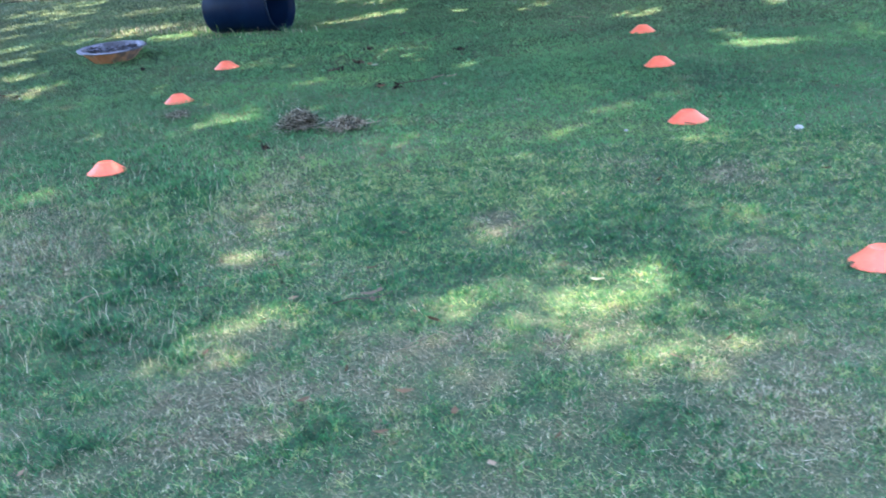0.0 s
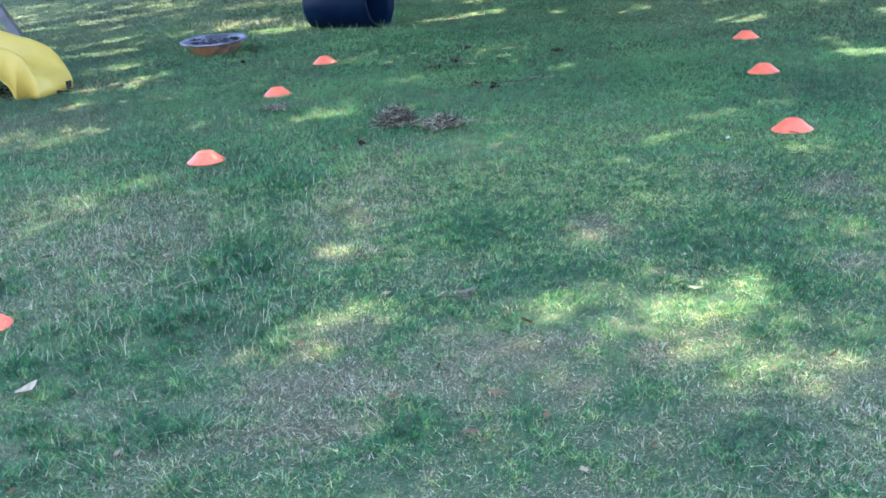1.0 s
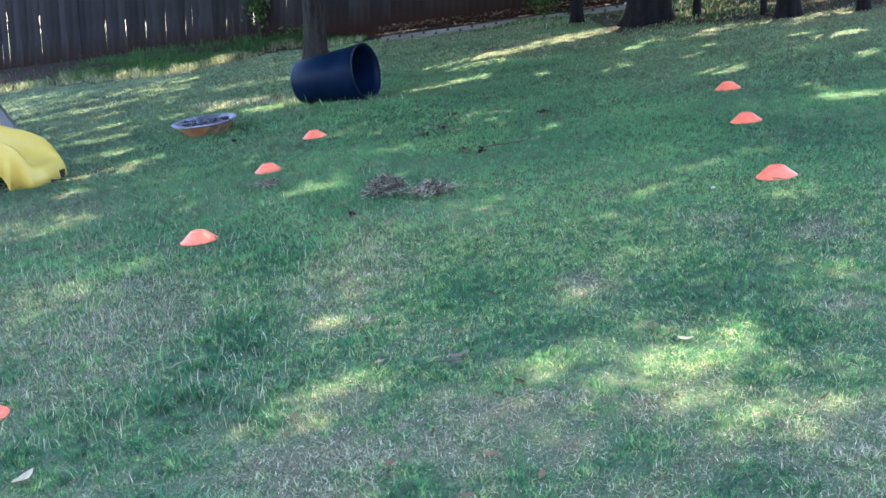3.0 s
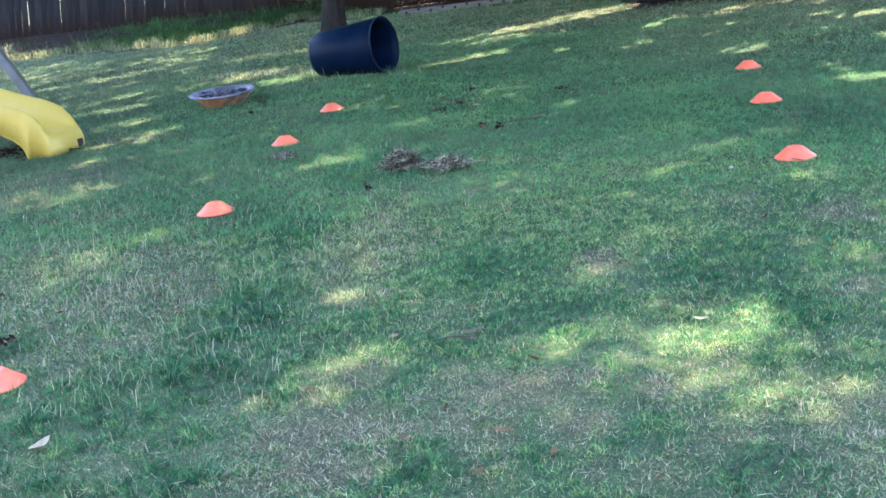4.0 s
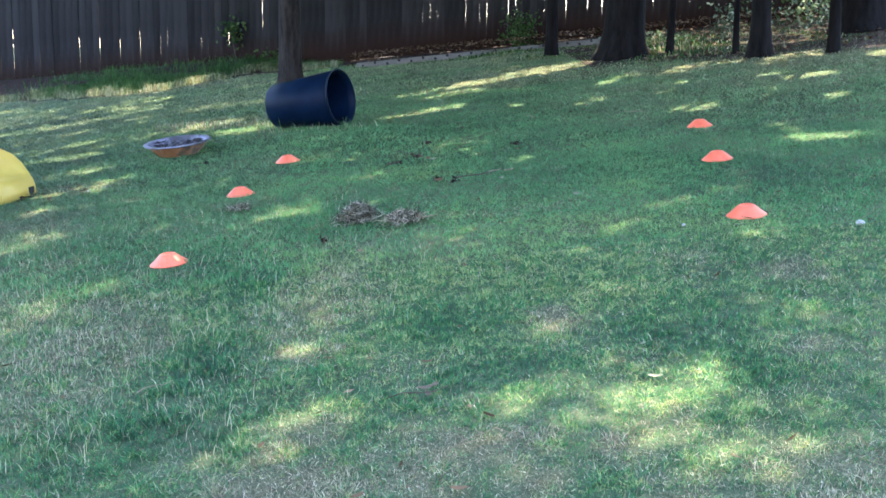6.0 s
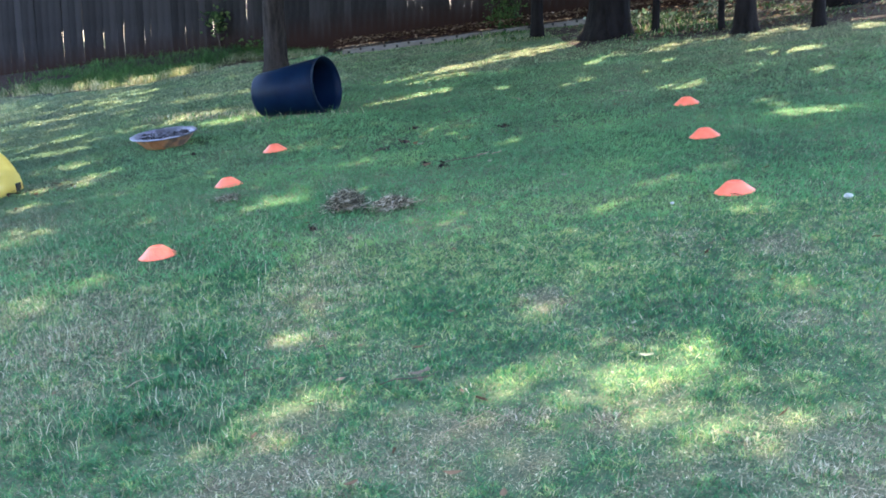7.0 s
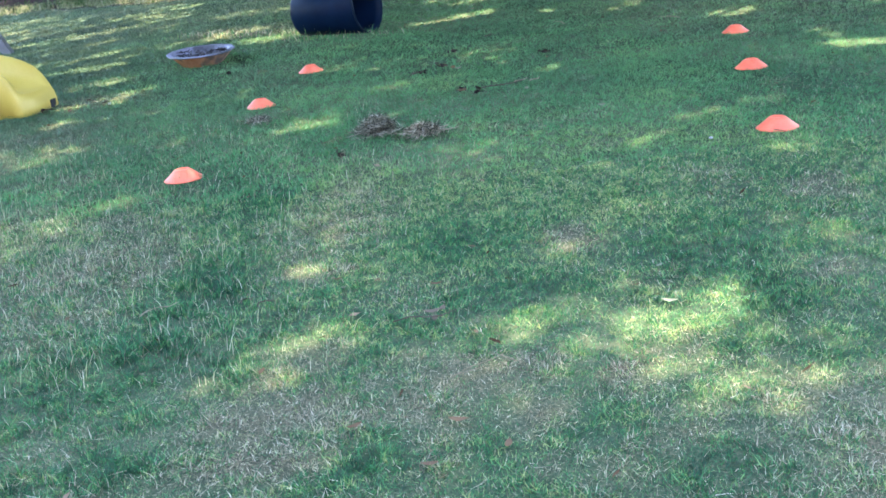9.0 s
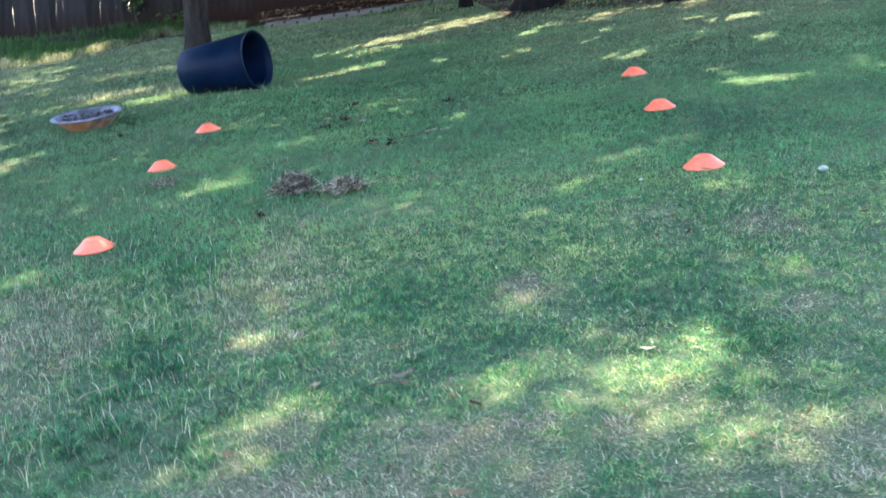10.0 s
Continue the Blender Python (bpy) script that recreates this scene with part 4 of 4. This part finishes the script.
def bowl():
    t = thing("shallow_bowl", on_land(-2.43, 9.95, 10, 0.0) @ pose(0, 0, 0, 2.5, 0, 0), "shallow grey basin, rust-brown outside, holding dark dead leaves", "basin")
    bm = bmesh.new()
    sides = 12
    lathe(bm, [(0.0, 0.0), (0.17, 0.0), (0.185, 0.008), (0.275, 0.098), (0.295, 0.104)], sides)
    part("shell", bm, M_BOWLOUT, t, "rust-brown outside")
    bm = bmesh.new()
    lathe(bm, [(0.295, 0.1045), (0.306, 0.110), (0.300, 0.122), (0.268, 0.118), (0.255, 0.100), (0.178, 0.016), (0.165, 0.010), (0.0, 0.010)], sides)
    part("basin", bm, M_BOWLIN, t, "grey inside")
    rng = np.random.default_rng(4)
    n = 190
    a, r = rng.uniform(0, 2 * np.pi, n), 0.25 * np.sqrt(rng.random(n))
    c = np.stack((0.02 + r * np.cos(a) * 0.8, 0.01 + r * np.sin(a) * 0.8, 0.022 + 0.05 * rng.random(n) + 0.7 * np.maximum(r - 0.16, 0)), -1)
    u = rng.normal(size=(n, 3)) * (1, 1, 0.5) * 0.028
    v = rng.normal(size=(n, 3)) * 0.011
    quad = np.stack((c - u, c + v, c + u, c - v), 1).reshape(-1, 3)
    ob = raw("dead_leaves", quad, np.arange(len(quad)).reshape(-1, 4), M_BOWLLEAF)
    ob.matrix_world = on_land(-2.43, 9.95, 10, 0.0) @ pose(0, 0, 0, 2.5, 0, 0)
    tagged(ob, "dark wet leaves and twigs lying in the basin", "leaves")


bowl()


def slide():
    """A moulded slide: s runs from its low end up along its bed; the walls sink to nothing towards the rounded lip."""
    foot, way = Vector((-3.26, 8.20, 0)), Vector((-1, 0, 0))
    side = Vector((-way.y, way.x, 0))
    t = thing("slide", Matrix.Translation((foot.x, foot.y, float(land(foot.x, foot.y)))), "yellow moulded plastic playground slide on the grass", "slide")
    bed = ((-0.06, -0.052, -0.035, -0.012, 0.07, 0.16, 0.27, 0.4, 0.62, 0.85, 1.3, 2.0), (0.0, 0.06, 0.115, 0.143, 0.158, 0.172, 0.195, 0.232, 0.335, 0.45, 0.68, 1.04))
    top = ((-0.06, -0.045, -0.012, 0.04, 0.10, 0.18, 0.25, 0.31, 0.48, 0.65, 0.74, 0.85, 1.3, 2.0), (0.004, 0.07, 0.155, 0.24, 0.305, 0.352, 0.383, 0.400, 0.463, 0.534, 0.58, 0.635, 0.865, 1.225))
    low = ((-1, 0.13, 0.16, 0.215, 0.274, 0.43, 0.64, 1.0, 2.0), (0, 0.0, 0.045, 0.113, 0.166, 0.25, 0.36, 0.53, 1.03))
    half = 0.235
    bm = bmesh.new()
    rows = []
    for s in sorted(set(bed[0]) | set(top[0]) | {-0.025, 0.01, 0.13, 0.145, 0.215, 0.29, 0.36, 0.55, 0.95, 1.1, 1.6}):
        z, high = float(np.interp(s, *bed)), float(np.interp(s, *top))
        high = max(high, z)
        wall, skirt = high - z, float(np.interp(s, *low))
        section = [(-half - 0.01, skirt), (-half - 0.024, max(high - 0.02, skirt)), (-half - 0.012, high), (-half + 0.010, high - 0.006), (-half + 0.026, z + wall * 0.5), (-half + 0.085, z + wall * 0.12), (-0.07, z), (0.07, z),
                   (half - 0.085, z + wall * 0.12), (half - 0.026, z + wall * 0.5), (half - 0.010, high - 0.006), (half + 0.012, high), (half + 0.024, max(high - 0.02, skirt)), (half + 0.01, skirt)]
        fade = max(0.0, 1 - (s + 0.06) / 0.26)  # seen from above the end is rounded, cut back most at one corner
        row = []
        for k, (o, h) in enumerate(section):
            back = fade * (-0.008 * min(1, -o / half) if o < 0 else (0.12 if k == 13 else 0.05) * (o / half) ** 2)
            row.append(bm.verts.new(way * (s + back) + side * o + Vector((0, 0, max(h, 0.0) + SLOPE_X * (way.x * s + side.x * o) + SLOPE_Y * (way.y * s + side.y * o) - 0.005))))
        rows.append(row)
    for a, b in zip(rows, rows[1:]):
        for p in range(len(a) - 1):
            bm.faces.new((a[p], a[p + 1], b[p + 1], b[p]))
    edges = [[rows[k][p].co.copy() for k in range(len(rows))] for p in (0, 2, 11, 13)]
    ob = part("chute", bm, M_YELLOW, t, smooth=True)
    ob.modifiers.new("thickness", "SOLIDIFY").thickness = 0.010
    for line in edges:
        rim = bmesh.new()
        tube(rim, line, [0.011] * len(line), 8)
        part("rim", rim, M_YELLOW, ob, smooth=True)
    # added dark block that stands in for the shadow under the exit lip
    bm = bmesh.new()
    corner = way * -0.054 - side * 0.165
    box(bm, -0.022, 0.022, -0.05, 0.05, 0.0, 0.074, 0.008, Matrix.Translation((corner.x, corner.y, 0)))
    part("foot_shade", bm, M_HOLE, t, "dark block standing in for the shade under the slide's end")


slide()


def swing_frame():
    x, y = -5.32, 12.62
    z = float(land(x, y))
    t = thing("swing_frame", Matrix.Translation((x, y, z)), "grey-painted slanting wooden leg of a swing frame", "swing frame")
    top = Vector((-1.75, 0.25, 2.30))

    def frame_of(d):  # one face of the post looks to the right
        z = d.normalized()
        face = (Vector((1, -0.05, 0)) - z * z.x).normalized()
        return Matrix((face, z.cross(face), z)).transposed().to_4x4()
    for name, a, b in (("leg", Vector((0, 0, -0.05)), top), ("leg", Vector((-3.5, 0.3, -0.45)), top)):
        bm = bmesh.new()
        d = b - a
        box(bm, -0.05, 0.05, -0.05, 0.05, 0, d.length, 0.008)
        ob = part(name, bm, M_POST, t)
        ob.matrix_basis = Matrix.Translation(a) @ frame_of(d)


swing_frame()


def play_box():
    t = thing("sand_box", on_land(-5.06, 8.62, -20), "red-brown stained wooden box beside the slide", "box")
    bm = bmesh.new()
    box(bm, -0.75, 0.5, -0.02, 0.02, 0.0, 0.28, 0.004)
    part("board", bm, M_REDWOOD, t)
    for x in (-0.75, 0.46):
        bm = bmesh.new()
        box(bm, x, x + 0.04, 0.022, 0.5, 0.0, 0.28, 0.004)
        part("board", bm, M_REDWOOD, t)


play_box()


def timber_edging(a, b, n, words, high=0.085, bolts=True):
    a, b = Vector((*a, 0)), Vector((*b, 0))
    a.z, b.z = float(land(a.x, a.y)), float(land(b.x, b.y))
    d = b - a
    m = Matrix.Translation(a) @ d.to_track_quat("X", "Z").to_matrix().to_4x4()
    t = thing("timber_edging", m, words, "edging")
    timbers = []
    for k in range(n):
        bm = bmesh.new()
        box(bm, d.length * k / n + 0.004, d.length * (k + 1) / n - 0.004, -0.06, 0.06, -0.05, high, 0.012)
        timbers.append(part("timber", bm, M_TIMBER if bolts else M_PLANK, t))
    if not bolts:
        return
    bm = bmesh.new()
    bmesh.ops.create_cone(bm, cap_ends=True, segments=10, radius1=0.024, radius2=0.024, depth=0.02, matrix=Matrix.Rotation(radians(90), 4, "X"))
    first = part("bolt", bm, M_HOLE, t)
    s, k = 0.12, 0
    while s < d.length - 0.05:
        ob = first if k == 0 else first.copy()
        if k:
            scene.collection.objects.link(ob)
        ob.parent = timbers[min(n - 1, int(s / d.length * n))]
        ob.matrix_basis = Matrix.Translation((s, -0.062, 0.062 if k % 2 else 0.028))
        s, k = s + 0.21, k + 1


timber_edging((-1.58, 19.35), (3.2, 19.5), 3, "grey weathered timber edging with dark bolts along a leafy bed")
timber_edging((-12.6, 20.9), (-9.1, 20.1), 2, "grey weathered timber edging beside the uncut grass", 0.19, False)


# ---- what closes the yard behind the viewer ----
def house_wall():
    bm = bmesh.new()
    box(bm, -17, 17, -7.4, -7.0, -3.5, 6.5)
    ob = part("wall_house", bm, M_SIDING)
    tagged(ob, "plain brown house wall that closes the yard", "wall", kind="structure")


house_wall()


# ---- brush and shrubs ----
def leaf_cloud(name, centre, radii, count, size, material, rng, parent=None, floor=True):
    c = rng.normal(size=(count, 3)) * 0.5 * np.asarray(radii) + np.asarray(centre)
    if floor:
        c[:, 2] = np.maximum(c[:, 2], land(c[:, 0], c[:, 1]) + 0.03)
    s = rng.uniform(0.6, 1.3, count)[:, None] * size
    u = rng.normal(size=(count, 3))
    u /= np.linalg.norm(u, axis=1)[:, None]
    v = np.cross(u, rng.normal(size=(count, 3)))
    v /= np.linalg.norm(v, axis=1)[:, None]
    quad = np.stack((c - u * s, c + v * s * 0.55, c + u * s, c - v * s * 0.55), 1).reshape(-1, 3)
    return raw(name, quad, np.arange(len(quad)).reshape(-1, 4), material, parent)


def brush():
    rng = np.random.default_rng(11)
    for x, y, w, h, n, words in ((4.36, 17.4, 0.24, 0.35, 260, "light green shrub with small leaves"), (6.1, 18.4, 0.75, 0.32, 420, "pale leafy shrub in a sunny spot"), (1.35, 21.0, 0.35, 0.4, 500, "small dark green shrub against the fence"),
                                 (-3.3, 21.4, 0.35, 0.22, 260, "low dark green weeds against the fence"), (6.6, 20.0, 1.6, 1.2, 1800, "dense dark brush behind the trees"), (3.4, 18.2, 0.7, 0.12, 220, "low weeds between the trees")):
        ob = leaf_cloud("shrub", (x, y, float(land(x, y)) + h * 0.7), (w, 0.35, h), n, 0.036, M_LEAF if "dark" in words else M_SHRUB, rng)
        tagged(ob, words, "shrub", kind="stuff")
    # a climbing weed: a bent stem with broad leaves
    x, y = -4.22, 22.0 - 0.15
    z = float(land(x, y) - bank(x, y))
    t = thing("climbing_weed", Matrix.Translation((x, y, z)), "yellow-green climbing weed with broad leaves on the fence", "weed")
    bm = bmesh.new()
    tube(bm, [(0.10, 0, 0.0), (0.06, 0.01, 0.3), (0.0, 0.0, 0.65), (-0.04, 0.01, 1.0)], [0.012, 0.010, 0.008, 0.004], 6)
    part("stem", bm, M_TWIG, t, smooth=True)
    leaf_cloud("foliage", (0.0, -0.05, 0.82), (0.22, 0.10, 0.26), 150, 0.055, M_CLIMBER, rng, t, floor=False)
    n = 2600
    x, y = rng.uniform(-1.8, 7.5, n), rng.uniform(19.5, 21.3, n)
    x2, y2 = rng.uniform(2.6, 8.5, 1500), rng.uniform(14.2, 19.5, 1500)
    x, y = np.concatenate((x, x2)), np.concatenate((y, y2))
    c = np.stack((x, y, land(x, y) + rng.uniform(0.01, 0.05, len(x)) + 0.14 * np.clip((y - 19.5) / 0.6, 0, 1)), -1)
    u = rng.normal(size=(len(x), 3)) * (1, 1, 0.35)
    u /= np.linalg.norm(u, axis=1)[:, None]
    v = np.cross(u, (0, 0, 1)) + rng.normal(size=(len(x), 3)) * 0.2
    s = rng.uniform(0.022, 0.05, len(x))[:, None]
    quad = np.stack((c - u * s, c + v * s * 0.6, c + u * s, c - v * s * 0.6), 1).reshape(-1, 3)
    ob = raw("leaf_litter", quad, np.arange(len(quad)).reshape(-1, 4), M_LITTER)
    tagged(ob, "red-brown fallen leaves on the bed below the fence", "leaves", kind="stuff")
    # woods beyond the fence and at both sides
    for words, (x0, x1, y0, y1), n, low in (("sunlit green woods beyond the fence", (-26, 18, 28, 42), 52000, 1.7), ("green woods beside the yard", (-22, -16, -8, 27), 6000, 0.1), ("green woods beside the yard", (13, 20, -8, 27), 6000, 0.1)):
        x, y, z = rng.uniform(x0, x1, n), rng.uniform(y0, y1, n), low + 8.0 * rng.random(n) ** 1.5
        c = np.stack((x, y, land(x, y) + z), -1)
        u = rng.normal(size=(n, 3))
        u /= np.linalg.norm(u, axis=1)[:, None]
        v = np.cross(u, rng.normal(size=(n, 3)))
        v /= np.linalg.norm(v, axis=1)[:, None]
        s = rng.uniform(0.15, 0.32, n)[:, None]
        quad = np.stack((c - u * s, c + v * s * 0.6, c + u * s, c - v * s * 0.6), 1).reshape(-1, 3)
        ob = raw("woods", quad, np.arange(len(quad)).reshape(-1, 4), M_LEAF)
        tagged(ob, words, "woods", kind="stuff")


brush()


# ---- litter on the lawn ----
def clippings(x, y, w, h, count, words, rng):
    c_x, c_y = x + rng.normal(size=count) * w * 0.45, y + rng.normal(size=count) * w * 0.35
    e = np.exp(-((c_x - x) / w) ** 2 - ((c_y - y) / (0.8 * w)) ** 2)
    z = land(c_x, c_y) + 0.02 + rng.random(count) * h * e
    a, tilt = rng.uniform(0, 2 * np.pi, count), rng.normal(size=count) * 0.5
    long = rng.uniform(0.03, 0.095, count)
    u = np.stack((np.cos(a), np.sin(a), tilt), -1) * (long / 2)[:, None]
    v = np.stack((-np.sin(a), np.cos(a), rng.normal(size=count) * 0.6), -1) * rng.uniform(0.0009, 0.0022, count)[:, None]
    c = np.stack((c_x, c_y, z), -1)
    quad = np.stack((c - u, c + v, c + u, c - v), 1).reshape(-1, 3)
    ob = raw("clippings_pile", quad, np.arange(len(quad)).reshape(-1, 4), M_CLIP)
    tagged(ob, words, "clippings", kind="stuff")


def litter():
    rng = np.random.default_rng(21)
    clippings(-0.50, 6.10, 0.12, 0.105, 2000, "heap of dried grey-brown clippings on the grass", rng)
    clippings(-0.235, 5.98, 0.115, 0.06, 1100, "flatter heap of dried tan clippings on the grass", rng)
    clippings(-1.28, 6.75, 0.10, 0.035, 350, "thin scatter of dried clippings on the grass", rng)
    # dark bits that paint the shadowed soil below the slide and box
    n = 2600
    x, y = -4.30 + rng.normal(size=n) * 0.42, 8.42 + rng.normal(size=n) * 0.17
    y = y - 0.25 * (x + 4.3)
    c = np.stack((x, y, land(x, y) + rng.uniform(0.008, 0.03, n)), -1)
    u, v = rng.normal(size=(n, 3)) * (1, 1, 0.25) * 0.022, rng.normal(size=(n, 3)) * (1, 1, 0.25) * 0.010
    quad = np.stack((c - u, c + v, c + u, c - v), 1).reshape(-1, 3)
    ob = raw("shaded_soil_bits", quad, np.arange(len(quad)).reshape(-1, 4), M_SHADED_SOIL)
    tagged(ob, "dark brown bits standing in for the shaded soil below the slide", "mulch", kind="stuff")
    for x, y, turn, long, words in ((-0.08, 3.33, 5, 0.20, "thin bent brown twig lying on the grass"), (0.2, 7.2, 12, 0.3, "thin dry twig lying on the grass"), (-0.17, 6.02, 20, 0.17, "pale dry twig lying on a heap of clippings"), (-0.14, 5.97, -14, 0.20, "pale dry twig lying on a heap of clippings"), (-0.70, 3.64, 25, 0.05, "short dark twig lying on the grass"), (0.75, 9.9, 120, 0.16, "pale dry twig lying on the grass"), (0.42, 7.25, 30, 0.08, "short pale dry twig lying on the grass"), (-0.39, 7.98, 40, 0.12, "short dark twig lying on the grass"),
                                    (0.33, 7.28, 15, 0.09, "short pale dry twig lying on the grass"), (0.12, 9.55, 60, 0.10, "short dark twig standing up in the grass"), (-2.05, 8.97, 30, 0.07, "short dark twig lying on the grass"), (1.62, 9.5, 150, 0.2, "pale dry twig lying on the grass"),
                                    (-0.63, 3.60, 40, 0.07, "short dark twig lying on the grass"), (0.10, 2.93, 28, 0.13, "pale straw stalk lying on the grass"), (0.16, 2.95, 148, 0.10, "pale straw stalk lying on the grass"), (0.06, 2.88, 12, 0.09, "pale straw stalk lying on the grass"), (-1.0, 3.62, 30, 0.14, "thin bent pale green-brown twig lying on the grass")):
        bm = bmesh.new()
        tube(bm, [(long * (f - 0.5), (0.003 if "straw" in words else 0.02) * math.sin(7 * f + x), 0.004 + 0.012 * f) for f in (0, 0.25, 0.5, 0.75, 1)], [r * (0.6 if "straw" in words else 1) for r in ((0.0019, 0.0022, 0.0021, 0.0017, 0.001) if y < 5 else (0.0035, 0.004, 0.0038, 0.003, 0.0012))], 6)
        ob = part("twig", bm, M_PALETWIG if "pale" in words else M_TWIG, smooth=True)
        ob.matrix_world = on_land(x, y, turn, -0.016 if y < 5 else -0.024)
        tagged(ob, words, "twig")
    for x, y, s, turn, mat, words in ((0.655, 3.28, 0.034, -20, M_PALE, "pale dry leaf lying on the grass"), (0.67, 3.60, 0.022, 50, M_PALE, "pale curled dry leaf on the grass"), (-1.25, 2.80, 0.056, 70, M_CREAM, "large cream dry leaf lying on the grass"),
                                      (-0.06, 3.38, 0.042, 10, M_DRYLEAF, "brown dry leaf lying beside a twig"), (-0.03, 3.40, 0.03, 80, M_DRYLEAF, "brown dry leaf lying beside a twig"), (-0.05, 3.32, 0.028, 100, M_DRYLEAF, "curled brown dry leaf lying below a twig"), (-0.05, 7.15, 0.04, 0, M_LITTER, "brown dry leaf lying on the grass"), (-0.22, 8.2, 0.04, 40, M_LITTER, "red-brown dry leaf lying on the grass"),
                                      (-0.1, 7.99, 0.035, 20, M_PALE, "pale dry leaf lying on the grass"), (0.35, 6.96, 0.03, 60, M_PALE, "pale dry leaf lying on the grass"), (-0.41, 3.77, 0.022, 0, M_LITTER, "orange-brown leaf lying on the grass"), (-0.06, 3.63, 0.03, 0, M_LITTER, "brown dry leaf lying on the grass"), (0.04, 2.62, 0.035, 170, M_LITTER, "orange-brown leaf lying on the grass"),
                                      (-0.22, 2.64, 0.03, 30, M_LITTER, "red-brown curled leaf lying on the grass"), (-1.31, 3.60, 0.025, 90, M_LITTER, "red-brown leaf lying on the grass"),
                                      (-0.14, 8.05, 0.04, 60, M_LITTER, "brown dry leaf lying on the grass"), (0.74, 6.2, 0.03, 0, M_PALE, "pale curled dry leaf on the grass"), (-0.02, 2.42, 0.028, 0, M_LITTER, "orange-brown leaf lying on the grass"), (0.16, 2.48, 0.028, 80, M_LITTER, "orange-brown leaf lying on the grass")):
        bm = bmesh.new()
        s = s * (0.8 if y < 4 else 0.85)
        spine = [bm.verts.new((s * (f - 0.5) * 2, 0, 0.35 * s * (2 * f - 1) ** 2)) for f in (0, 0.25, 0.5, 0.75, 1)]
        for sgn in (1, -1):
            edge = [bm.verts.new((s * (f - 0.5) * 2, sgn * s * 0.42 * math.sin(math.pi * f) ** 0.8, 0.35 * s * (2 * f - 1) ** 2 + 0.16 * s)) for f in (0.25, 0.5, 0.75)]
            chain = [spine[0], *edge, spine[4]]
            for k in range(4):
                f = (spine[k], spine[k + 1], chain[k + 1], chain[k])
                f = [v for i, v in enumerate(f) if v not in f[:i]]
                bm.faces.new(f if sgn < 0 else f[::-1])
        ob = part("fallen_leaf", bm, mat, smooth=True)
        ob.matrix_world = on_land(x, y, turn, -0.030 if y > 5 else -0.016) @ pose(0, 0, 0, 25 if y > 5 else 0, 0, 0)
        tagged(ob, words, "leaf")
    # the clump at (-1.77, 3.70) is added to darken a shadowy hollow
    for x, y, w in ((0.54, 8.35, 0.06), (-0.38, 8.02, 0.05), (0.05, 7.07, 0.04), (-0.06, 7.2, 0.05), (-0.15, 8.78, 0.03), (-0.63, 5.62, 0.025), (-0.22, 8.2, 0.035), (-1.77, 3.70, 0.085), (-1.98, 9.0, 0.02)):
        ob = leaf_cloud("dead_leaves", (x, y, float(land(x, y)) + (0.010 if y < 5 else 0.030)), (w * 0.85, w * 0.5, 0.022), 24, 0.015, M_DEBRIS, rng)
        tagged(ob, "small clump of dark dead leaves on the grass, one standing in for a shadowy hollow", "leaves")
    # bits of leaf and bark scattered over the lawn
    n = 260
    y = rng.uniform(2.2, 14, n)
    x = rng.uniform(-0.5, 0.5, n) * y
    c = np.stack((x, y, land(x, y) + rng.uniform(0.012, 0.022, n)), -1)
    u = rng.normal(size=(n, 3)) * (1, 1, 0.3) * 0.013
    v = rng.normal(size=(n, 3)) * (1, 1, 0.4) * 0.007
    quad = np.stack((c - u, c + v, c + u, c - v), 1).reshape(-1, 3)
    ob = raw("leaf_bits", quad, np.arange(len(quad)).reshape(-1, 4), M_LITTER)
    tagged(ob, "small brown bits of leaf and bark scattered on the lawn", "leaves", kind="stuff")
    for x, y, s, words in ((1.90, 4.97, 0.021, "white stone lying in the grass"), (1.15, 5.24, 0.010, "small white pebble lying in the grass"), (-2.70, 8.2, 0.012, "small white pebble by the slide"), (-3.3, 21.3, 0.055, "pale stone at the foot of the fence")):
        bm = bmesh.new()
        bmesh.ops.create_icosphere(bm, subdivisions=3, radius=s)
        for v in bm.verts:
            v.co *= 1 + 0.25 * noise.noise(v.co * 40 + Vector((x, y, 0)))
            v.co.z *= 0.6
        ob = part("stone", bm, M_STONE, smooth=True)
        ob.matrix_world = on_land(x, y, 30, -0.012)
        tagged(ob, words, "stone")


litter()
